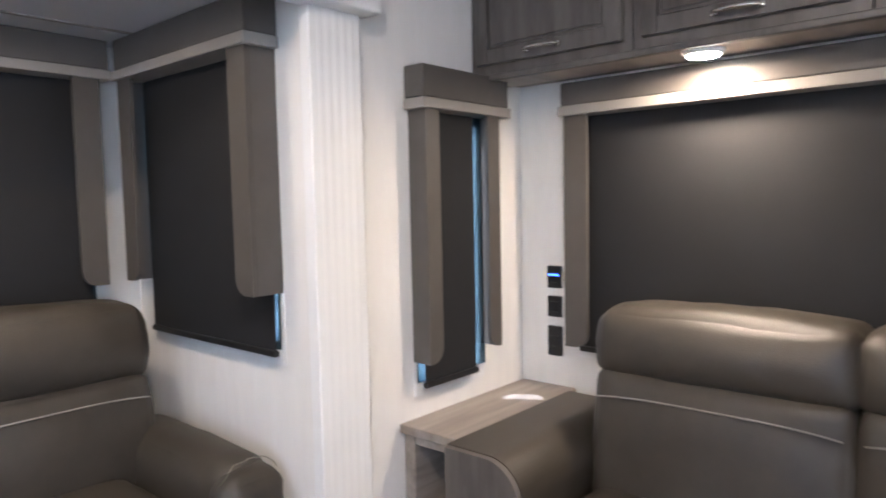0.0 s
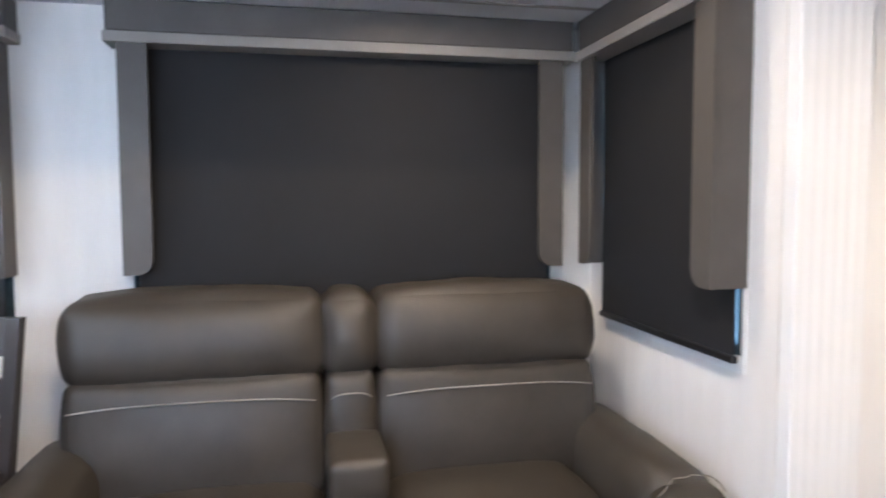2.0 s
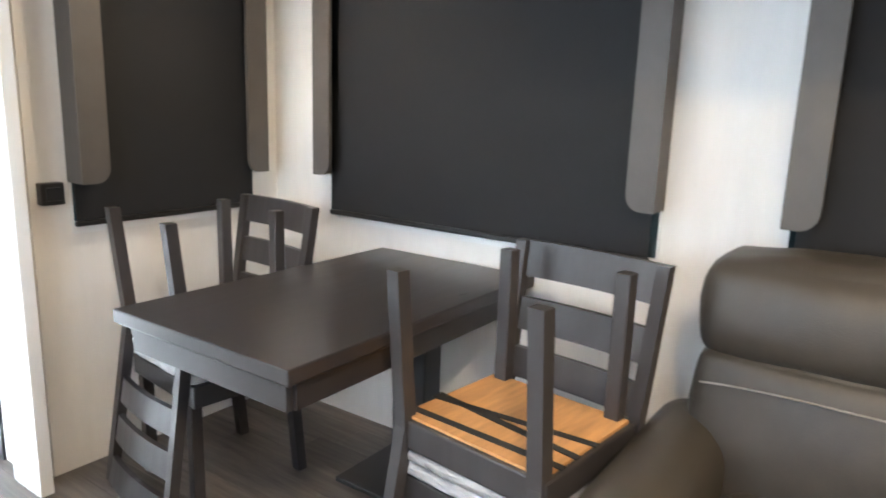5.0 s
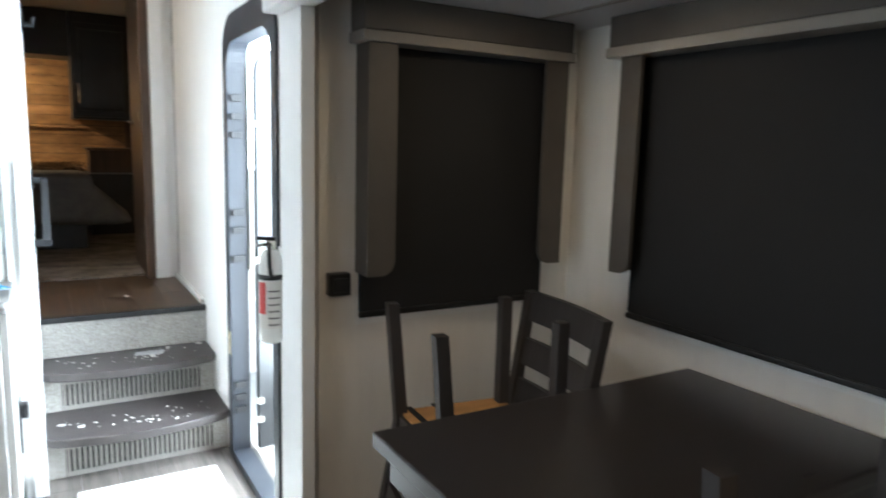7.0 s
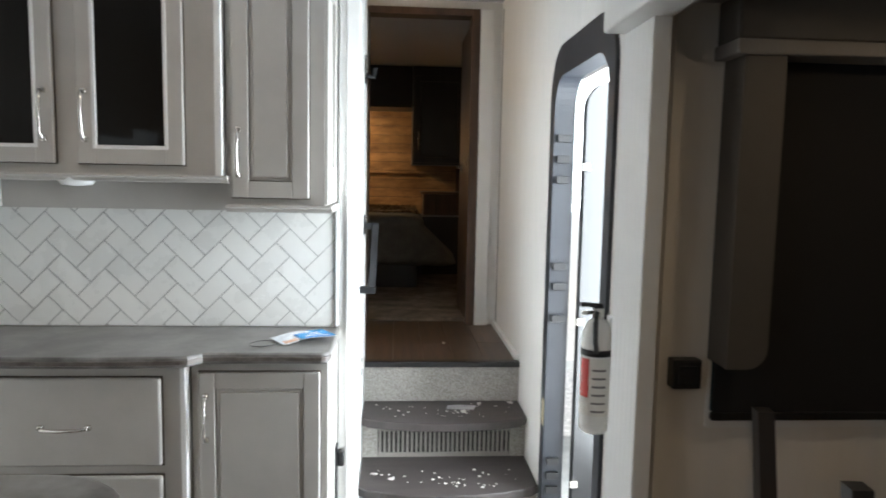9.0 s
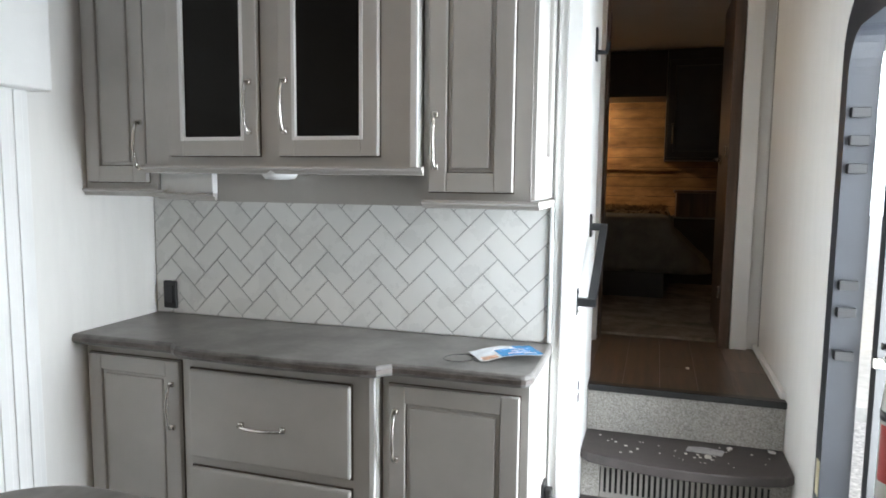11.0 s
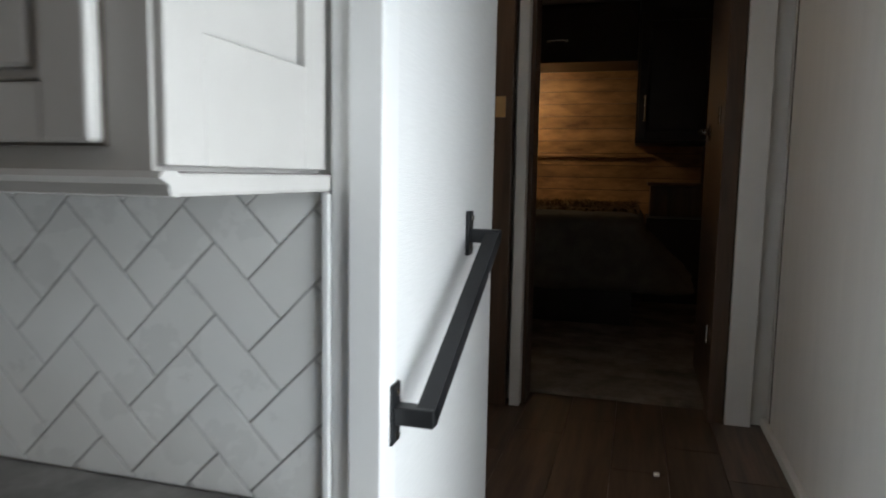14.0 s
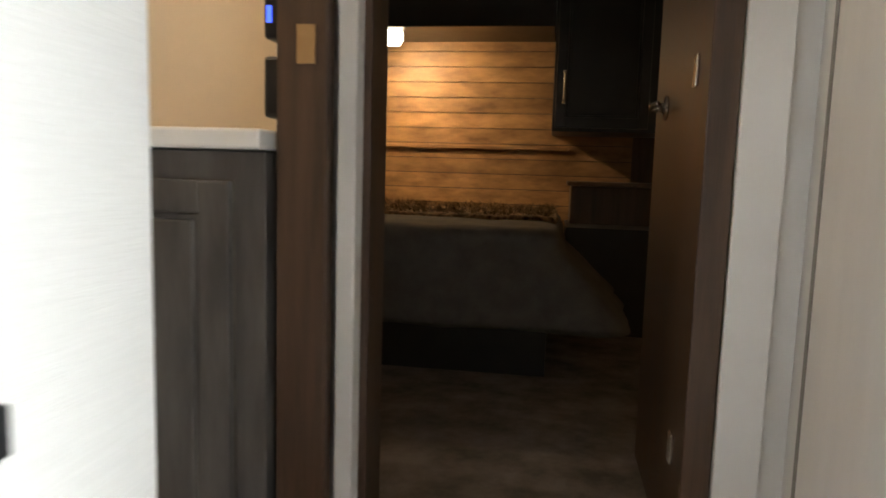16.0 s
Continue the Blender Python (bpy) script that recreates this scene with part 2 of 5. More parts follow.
def lathe(bm, cx, cy, prof, seg=24):
    rings = [[bm.verts.new((cx + r * math.cos(k * math.tau / seg), cy + r * math.sin(k * math.tau / seg), z)) for k in range(seg)] for r, z in prof]
    for a, b in zip(rings, rings[1:]):
        for k in range(seg):
            bm.faces.new((a[k], a[(k + 1) % seg], b[(k + 1) % seg], b[k]))
    bm.faces.new(rings[0][::-1]), bm.faces.new(rings[-1])
    bmesh.ops.recalc_face_normals(bm, faces=bm.faces)
    return bm


def cushion(x0, x1, y0, y1, z0, z1, r=0.05, n=14, puff=0.0, wrinkle=0.004, seed=0.0, warp=None):
    """A stuffed block with rounded edges, bulging faces and slight creases."""
    bm = bmesh.new()
    bmesh.ops.create_cube(bm, size=2)
    bmesh.ops.subdivide_edges(bm, edges=bm.edges[:], cuts=n, use_grid_fill=True)
    h = Vector(((x1 - x0) / 2, (y1 - y0) / 2, (z1 - z0) / 2))
    c = Vector(((x0 + x1) / 2, (y0 + y1) / 2, (z0 + z1) / 2))
    r = min(r, *(0.98 * q for q in h))
    for v in bm.verts:
        q = Vector([math.sin(t * math.pi / 2) for t in v.co])
        p = Vector([q[i] * h[i] for i in range(3)])
        inner = Vector([max(-(h[i] - r), min(h[i] - r, p[i])) for i in range(3)])
        d = p - inner
        if d.length > 1e-6:
            p = inner + d.normalized() * r
        for i in range(3):
            j, k = (i + 1) % 3, (i + 2) % 3
            p[i] += math.copysign(1, p[i]) * puff * (abs(p[i]) / h[i]) ** 3 * (1 - q[j] ** 2) * (1 - q[k] ** 2)
        p = p + c
        if wrinkle:
            p += noise.noise_vector((p + Vector((seed, seed, 0))) * 9) * wrinkle + noise.noise_vector(p * 26) * wrinkle * 0.4
        if warp:
            p = warp(p)
        v.co = p
    return bm


def arc(cx, cy, r, a0, a1, n=8):
    return [(cx + r * math.cos(radians(a0 + (a1 - a0) * i / n)), cy + r * math.sin(radians(a0 + (a1 - a0) * i / n))) for i in range(n + 1)]


def structure(name, bm, material, label, smooth=False):
    return single(name, bm, material, label, name.split("_")[0], kind="structure", smooth=smooth)


def wall_with_holes(name, axis, at, thick, a0, a1, z0, z1, holes, material, label):
    """A wall along y (axis x) or along x (axis y) from at to at + thick, with openings (a0, a1, z0, z1)."""
    bm = bmesh.new()
    cuts = sorted({a0, a1, *[h[0] for h in holes], *[h[1] for h in holes]})
    for lo, hi in zip(cuts, cuts[1:]):
        spans, z = [], z0
        for h in sorted([h for h in holes if h[0] <= lo + 1e-6 and h[1] >= hi - 1e-6], key=lambda h: h[2]):
            if h[2] > z:
                spans.append((z, h[2]))
            z = h[3]
        if z < z1:
            spans.append((z, z1))
        for s0, s1 in spans:
            if axis == "x":
                box(bm, at, at + thick, lo, hi, s0, s1)
            else:
                box(bm, lo, hi, at, at + thick, s0, s1)
    bmesh.ops.remove_doubles(bm, verts=bm.verts, dist=1e-5)
    return structure(name, bm, material, label)


# ---- the shells ----

structure("floor", B(XL - 0.1, XS + 0.1, YR - 0.1, 7.0, -0.1, -0.008), grout_m, "dark bedding under the vinyl floor planks")
wall_with_holes("wall_rear", "y", YR - 0.06, 0.06, XL, 0.0, 0, ZC, [(-2.1, -0.34, 0.82, 1.62)], wall_m, "white textured rear wall with a wide shaded window")
wall_with_holes("wall_curb", "x", 0.0, 0.05, YR, YD + 0.06, 0, ZC + 0.6, [(0.33, 0.655, 0.74, 1.62), (1.02, 4.84, -0.01, 1.90), (5.10, 5.80, -0.01, 1.96)], wall_m, "white side wall with slide-out opening and entry doorway")
wall_with_holes("wall_road", "x", XL - 0.06, 0.06, YR, YK, 0, ZC, [(2.34, 3.46, 1.09, 1.81)], wall_m, "white road-side wall with a window opening")
wall_with_holes("wall_slide_outer", "x", XS, 0.05, YB, YF, 0, ZS + 0.05, [(1.32, 2.60, 0.93, 1.82), (3.15, 4.37, 0.93, 1.82)], wall_m, "white slide-out wall with two shaded windows")
wall_with_holes("wall_slide_rear", "y", YB - 0.05, 0.05, 0.05, XS + 0.05, 0, ZS + 0.05, [(0.20, 0.95, 0.92, 1.82)], wall_m, "white end wall of the slide-out behind the sofa")
wall_with_holes("wall_slide_front", "y", YF, 0.05, 0.05, XS + 0.05, 0, ZS + 0.05, [(0.24, 0.90, 0.93, 1.82)], wall_m, "white end wall of the slide-out by the dinette")
wall_with_holes("wall_kitchen", "y", YK, 0.06, XL, -0.835, 0, ZC, [], wall_m, "white wall behind the kitchen counter")
structure("wall_hall", B(-0.835, XH, YK + 0.05, 6.53, 0, ZC + 0.6, bevel=0.004), hall_m, "white linen-textured wall beside the stairs")
structure("ceiling_main", B(XL - 0.06, 0.05, YR - 0.06, 6.0, ZC, ZC + 0.05), ceil_m, "pale grey vinyl ceiling")
structure("ceiling_slide", B(0.0, XS + 0.05, YB - 0.05, YF + 0.05, ZS, ZS + 0.04), ceil_m, "pale grey slide-out ceiling with a seam")
structure("ceiling_hall", B(XL, 1.3, 6.0, 10.2, ZC + 0.25, ZC + 0.3), ceil_m, "hall and bedroom ceiling")
structure("ceiling_drop", B(XL, 0.05, 5.97, 6.02, ZC, ZC + 0.3), ceil_m, "drop between the ceilings")
for x in (0.2, 0.82):
    structure("ceiling_seam", B(x, x + 0.02, YB, YF, ZS - 0.004, ZS + 0.002), tape_m, "thin grey ceiling seam strip")


def fascia(name, y0, y1):
    """Fluted moulding on the inside of the slide-out opening."""
    f = thing(name, (-0.03, (y0 + y1) / 2, 0), "white fluted moulding beside the slide-out opening", "moulding", kind="structure")
    part("board", B(-0.045, 0.0, y0, y1, 0, 1.87, bevel=0.004), trim_m, f)
    n = 5
    w = (y1 - y0 - 0.04) / n
    for i in range(n):
        c = y0 + 0.02 + w * (i + 0.5)
        part("flute", prism(bmesh.new(), arc(0, 0, w * 0.36, 90, 270, 6), lambda u, v, s, c=c: (-0.0445 + u * 0.13, c + v, 0.0 + 1.868 * s)), trim_m, f)


fascia("trim_slide_rear", 0.915, 1.10)
fascia("trim_slide_front", 4.695, 4.895)
hb = B(-0.10, 0.0, 0.88, 4.905, 1.87, 2.06, bevel=0.008)
structure("trim_header", hb, trim_m, "white boxed header over the slide-out opening")
structure("trim_header_lip", B(-0.115, 0.0, 0.86, 4.925, 2.06, 2.10, bevel=0.006), trim_m, "white lip along the slide-out header")

# ---- windows with valances, wings and shades ----


def shaded_window(name, to, a0, a1, val0, val1, zt, zv, zw, zs, depth=0.115, wing=0.09, sh0=None, sh1=None, label=""):
    """to(a, d, z): a along the wall, d out from it into the room. The glass stands behind the shade."""
    def bx(A0, A1, d0, d1, z0, z1, bevel=0.0):
        bm = bmesh.new()
        box(bm, A0, A1, d0, d1, z0, z1, bevel=bevel)
        for v in bm.verts:
            v.co = Vector(to(*v.co))
        bmesh.ops.recalc_face_normals(bm, faces=bm.faces)
        return bm
    mid = (a0 + a1) / 2
    w = thing(name, to(mid, 0, zs), label, "window")
    w["kind"] = "structure"
    part("pane", bx(a0 + 0.012, a1 - 0.012, 0.010, 0.014, zs + 0.013, zt), clear, w, "blue-tinted window pane").visible_shadow = False
    fr = bmesh.new()
    for q in ((a0 + 0.012, a1 - 0.012, zs - 0.035, zs + 0.012), (a0 + 0.012, a1 - 0.012, zt - 0.03, zt)):
        box(fr, q[0], q[1], -0.01, 0.006, q[2], q[3])
    for q in ((a0 + 0.006, a0 + 0.022), (a1 - 0.022, a1 - 0.006)):
        box(fr, q[0], q[1], -0.01, 0.005, zs - 0.034, zt)
    for v in fr.verts:
        v.co = Vector(to(*v.co))
    part("window_frame", fr, trim_m, w)
    s0, s1 = (sh0 if sh0 is not None else a0 + 0.03), (sh1 if sh1 is not None else a1 - 0.03)
    sb = bmesh.new()
    nx, nz = 24, 16
    grid = {}
    for i in range(nx + 1):
        for k in range(nz + 1):
            a, z = s0 + (s1 - s0) * i / nx, zs + 0.012 + (zt + 0.02 - zs - 0.012) * k / nz
            d = 0.030 + 0.003 * noise.noise((a * 2.2, z * 0.9, 3.1)) + 0.0012 * math.sin(a * 11)
            grid[i, k] = sb.verts.new(to(a, d, z))
    for i in range(nx):
        for k in range(nz):
            sb.faces.new((grid[i, k], grid[i + 1, k], grid[i + 1, k + 1], grid[i, k + 1]))
    ext = bmesh.ops.extrude_face_region(sb, geom=sb.faces[:])
    off = Vector(to(0, -0.003, 0)) - Vector(to(0, 0, 0))
    for v in [q for q in ext["geom"] if isinstance(q, bmesh.types.BMVert)]:
        v.co += off
    bmesh.ops.recalc_face_normals(sb, faces=sb.faces)
    shade = part("roller_shade", sb, shade_m, w, "black blackout roller shade pulled down", smooth=False)
    part("hem_bar", bx(s0 - 0.004, s1 + 0.004, 0.020, 0.040, zs - 0.006, zs + 0.014, 0.005), hem_m, shade)
    val = part("valance", bx(val0, val1, 0.004, depth, zt + 0.034, zv, 0.006), val_m, w, "taupe padded box valance")
    part("valance_trim", bx(val0 - 0.006, val1 + 0.006, 0.004, depth + 0.008, zt, zt + 0.034, 0.004), tape_m, val, "pale grey trim strip")
    for s, A in ((1, a0), (-1, a1)):
        poly = [(0, zw), *[(wing - 0.05 + 0.05 * math.sin(radians(q)), zw + 0.05 - 0.05 * math.cos(radians(q))) for q in range(0, 91, 15)], (wing, zt + 0.01), (0, zt + 0.01)]
        front = prism(bmesh.new(), poly, lambda u, v, q, A=A, s=s: to(A + s * u, depth - 0.022 + 0.016 * q, v))
        wg = part("side_wing", front, val_m, w, "taupe valance side wing with rounded corner")
        part("wing_return", bx(A + s * 0.002, A + s * 0.018, 0.004, depth - 0.024, zw, zt), val_m, wg)
    return w


shaded_window("window_sofa", lambda a, d, z: (XS - d, a, z), 1.22, 2.705, 1.185, 2.735, 1.79, 1.928, 1.058, 0.895, label="wide slide-out window behind the reclining sofa, black shade down")
shaded_window("window_dinette", lambda a, d, z: (XS - d, a, z), 3.045, 4.455, 3.015, 4.515, 1.79, 1.928, 1.058, 0.895, label="wide dinette window with black shade down")
shaded_window("window_slide_rear", lambda a, d, z: (a, YB + d, z), 0.16, 0.965, 0.145, 0.975, 1.785, 1.928, 1.07, 0.885, sh0=0.172, label="slide-out end window by the sofa with black shade down")
shaded_window("window_slide_front", lambda a, d, z: (a, YF - d, z), 0.172, 0.965, 0.152, 0.978, 1.79, 1.928, 1.052, 0.905, wing=0.10, sh0=0.182, label="slide-out end window by the dinette with black shade down")
shaded_window("window_small", lambda a, d, z: (-d, a, z), 0.30, 0.685, 0.25, 0.70, 1.625, 1.762, 0.81, 0.726, depth=0.088, wing=0.065, sh0=0.385, sh1=0.655, label="narrow window with black shade down and a blue gap of daylight")
shaded_window("window_rear", lambda a, d, z: (a, YR + d, z), -2.19, -0.25, -2.20, -0.24, 1.625, 1.74, 0.80, 0.78, depth=0.10, label="wide rear window behind the loveseat, black shade down")

# ---- sofas ----


def sofa_unit(name, to, w0, w1, seats, arm, label, arm_z=0.60, arm_r=0.075, fall_by=0.04, ext=(0.0, 0.0), end_l=True, end_r=True, back=1.06, console=0.0, seat_z=0.47, seam=0.745, reach=0.92, piped=True):
    """A reclining sofa. to(a, d, z): a along the back, d out from the wall."""
    s = thing(name, to((w0 + w1) / 2, 0.4, 0), label, "sofa")

    def put(nm, bm, m, lab="", smooth=True, par=None):
        for v in bm.verts:
            v.co = Vector(to(*v.co))
        bmesh.ops.recalc_face_normals(bm, faces=bm.faces)
        return part(nm, bm, m, par or s, lab, smooth)
    in0, in1 = w0 + arm, w1 - arm
    sw = (in1 - in0 - console * (seats - 1)) / seats
    put("frame", B(w0 + 0.03, w1 - 0.03, 0.12, reach - 0.06, 0.03, 0.25, bevel=0.01), leather_m, smooth=False)
    a = in0
    lean = lambda p: Vector((p.x, p.y + 0.10 * (1.05 - p.z), p.z))

    def roll_over(p):
        """The stuffed headrest swells forward and tucks in at its lower edge, with gathers at the corners."""
        f = max(0.0, min(1.0, (p.z - seam) / (back - seam)))
        if p.y > 0.2:
            p = Vector((p.x, p.y + 0.03 * math.sin(math.pi * f ** 0.75) - 0.022 * (1 - f), p.z))
        return lean(p)
    cols = []
    for i in range(seats):
        cols.append((a, a + sw, "seat"))
        a += sw
        if i < seats - 1 and console:
            cols.append((a, a + console, "console"))
            a += console
    for i, (c0, c1, kind) in enumerate(cols):
        e0 = c0 - (ext[0] if i == 0 else -0.002)
        e1 = c1 + (ext[1] if i == len(cols) - 1 else -0.002)
        top = back - (0.0 if kind == "seat" else 0.008)
        # headrest pillow overhangs the lumbar panel
        hd = put("headrest", cushion(e0, e1, 0.10, 0.345, seam + 0.004, top, r=0.045, puff=0.022, seed=i * 3.1, wrinkle=0.008, warp=roll_over), leather_m)
        lb = put("lumbar_cushion", cushion(e0 + 0.006, e1 - 0.006, 0.12, 0.355, seat_z - 0.08, seam + 0.03, r=0.03, puff=0.03 if kind == "seat" else 0.012, seed=i * 5.7 + 2, wrinkle=0.006, warp=lean), leather_m)
        n = 18
        pts = []
        for k in range(n + 1):
            aa = e0 + 0.02 + (e1 - e0 - 0.04) * k / n
            zz = seam - 0.028 - 0.018 * abs(2 * k / n - 1) ** 3
            pts.append((aa, 0.366 + 0.10 * (1.05 - zz) + 0.016 * (1 - (2 * k / n - 1) ** 2), zz))
        put("piping", tube(bmesh.new(), pts, 0.0026, 6), thread_m, "pale contrast stitching", True, lb)
        if kind == "seat":
            put("seat_cushion", cushion(c0 + 0.004, c1 - 0.004, 0.33, reach, 0.20, seat_z, r=0.07, puff=0.03, seed=i * 7 + 1), leather_m)
            put("footrest", cushion(c0 + 0.012, c1 - 0.012, reach - 0.07, reach + 0.03, 0.06, 0.36, r=0.05, puff=0.02, seed=i * 9 + 4), leather_m)
        else:
            con = put("console", cushion(c0 + 0.006, c1 - 0.006, 0.34, reach - 0.01, 0.08, 0.50, r=0.025, wrinkle=0.002), leather_m)
            put("console_lid", cushion(c0 + 0.004, c1 - 0.004, 0.40, 0.67, 0.505, 0.615, r=0.018, puff=0.006, wrinkle=0.002), leather_m, par=con)
            cup = bmesh.new()
            cx, cy = (c0 + c1) / 2, 0.76
            lathe(cup, cx, cy, [(0.060, 0.49), (0.060, 0.512), (0.046, 0.512), (0.043, 0.47), (0.01, 0.465)], 20)
            put("cup_holder", cup, dark_m, "black cup holder with paper inside", par=con)
            put("tag", B(cx - 0.03, cx + 0.03, cy - 0.02, cy + 0.035, 0.485, 0.52), paper_m, "white paper tag", par=con, smooth=False)
    for j, (q0, q1, on) in enumerate(((w0, in0, end_l), (w1, in1, end_r))):
        if not on:
            continue
        l, h = min(q0, q1), max(q0, q1)

        def fall(p):
            return Vector((p.x, p.y, p.z - fall_by * max(0, (p.y - 0.3) / 0.6)))
        if not piped:
            # flat-topped arm that rolls over towards the seat only
            g = 1 if q1 < q0 else -1
            prof = [(q0, 0.06), (q0, arm_z)] + [(q1 + g * arm_r * (1 - math.sin(radians(t))), arm_z - arm_r * (1 - math.cos(radians(t)))) for t in range(0, 91, 6)] + [(q1, 0.06)]
            ar = put("arm", prism(bmesh.new(), prof, lambda u, v, q: (u, 0.05 + (reach - 0.06) * q, v)), leather_m, smooth=False)
            inner = [(q0 - g * 0.006 + (u - q0) * 0.97, 0.065 + (v - 0.06) * 0.985) for u, v in prof]
            put("arm_front", prism(bmesh.new(), inner, lambda u, v, q: (u, reach - 0.011 + 0.022 * q, v)), oakdark_m, "dark grey front board of the arm", False, ar)
            continue
        ar = put("arm", cushion(l, h, 0.20, reach - 0.01, 0.06, arm_z, r=arm_r, puff=0.01, seed=j * 11 + 5, warp=fall), leather_m)
        top = arm_z - fall_by * 1.02
        put("arm_front", cushion(l + 0.004, h - 0.004, reach - 0.09, reach + 0.035, 0.08, top - 0.035, r=0.05, puff=0.012, wrinkle=0.007, seed=j * 4 + 2), leather_m, par=ar)
        if piped:
            edge = [(l + 0.012 + (h - l - 0.024) * k / 12, reach - 0.012 + 0.006 * math.sin(k * 1.9), top + 0.004 - 0.05 * abs(k / 6 - 1) ** 3.2) for k in range(13)]
            put("arm_piping", tube(bmesh.new(), edge, 0.0014, 6), thread_m, "pale stitching over the arm's end", par=ar)
    for q0 in (w0 + 0.06, w1 - 0.06):
        for d in (0.18, reach - 0.12):
            put("foot", B(q0 - 0.03, q0 + 0.03, d - 0.03, d + 0.03, 0, 0.035), dark_m, smooth=False)
    return s


sofa_unit("reclining_sofa", lambda a, d, z: (XS - 0.03 - d, a, z), 1.10, 2.92, 2, 0.21, "taupe leatherette reclining loveseat with centre console and pale stitching", console=0.165, back=1.015, seam=0.755, arm_z=0.605, arm_r=0.09, fall_by=0.004, ext=(0.085, 0.10))
sofa_unit("rear_loveseat", lambda a, d, z: (a, YR + 0.02 + d, z), -2.19, -0.25, 2, 0.265, "taupe leatherette loveseat under the rear window", back=1.0, seam=0.79, reach=0.745, console=0.0, arm_z=0.628, arm_r=0.115, fall_by=0.0, ext=(-0.015, -0.015), piped=False)


def end_table(x0, x1):
    t = thing("end_table", ((x0 + x1) / 2, 0.4, 0), "grey wood-grain end table beside the rear loveseat", "table")
    part("tabletop", B(x0 + 0.003, x1 - 0.003, YR + 0.003, 0.755, 0.592, 0.622, bevel=0.004), greytable_m, t)
    for q in (x0 + 0.004, x1 - 0.05):
        part("side_panel", B(q, q + 0.045, YR + 0.01, 0.735, 0.0, 0.590, bevel=0.003), greytable_m, t)
    part("back_panel", B(x0 + 0.05, x1 - 0.052, YR + 0.01, YR + 0.03, 0.0, 0.590), oakdark_m, t)
    part("shelf", B(x0 + 0.05, x1 - 0.052, YR + 0.032, 0.70, 0.25, 0.27), greytable_m, t)
    part("rail", B(x0 + 0.05, x1 - 0.052, 0.71, 0.733, 0.56, 0.590), greytable_m, t)
    return t


end_table(-0.246, 0.0)
end_table(-2.44, -2.194)


# sockets and switches on the rear wall
def wall_box(name, bm_args, label, led=False):
    b = thing(name, (bm_args[0], bm_args[2], bm_args[4]), label, "socket")
    x0, x1, y0, y1, z0, z1 = bm_args
    part("plate", B(*bm_args, bevel=0.004), dark_m, b)
    cx, cz = (x0 + x1) / 2, (z0 + z1) / 2
    return b, cx, cz


for z0, z1 in ((0.995, 1.08), (0.885, 0.965), (0.735, 0.85)):
    b, cx, cz = wall_box("wall_socket", (-0.185, -0.125, YR, YR + 0.014, z0, z1), "black socket plate on the white rear wall")
    part("insert", B(cx - 0.02, cx + 0.02, YR + 0.014, YR + 0.018, cz - 0.02, cz + 0.02, bevel=0.003), blackmetal_m, b)
    if z0 > 0.99:
        part("display", B(cx - 0.022, cx + 0.022, YR + 0.018, YR + 0.0195, cz + 0.006, cz + 0.012), blueled_m, b, "thin blue light line")

# ---- rear overhead cabinets ----
def bar_handle(bm, c, length, axis, out, r=0.006):
    """A bowed bar handle: axis and out are unit vectors."""
    c, axis, out = Vector(c), Vector(axis), Vector(out)
    pts = [c - axis * length / 2]
    for k in range(9):
        t = -1 + 2 * k / 8
        pts.append(c + axis * t * length / 2 * 0.98 + out * (0.018 + 0.014 * (1 - t * t)))
    pts.append(c + axis * length / 2)
    tube(bm, pts, r, 8)
    for s in (-1, 1):
        e = c + axis * s * length / 2
        box(bm, *[q for i in range(3) for q in (e[i] - 0.009, e[i] + 0.009)], bevel=0.003)
    return bm


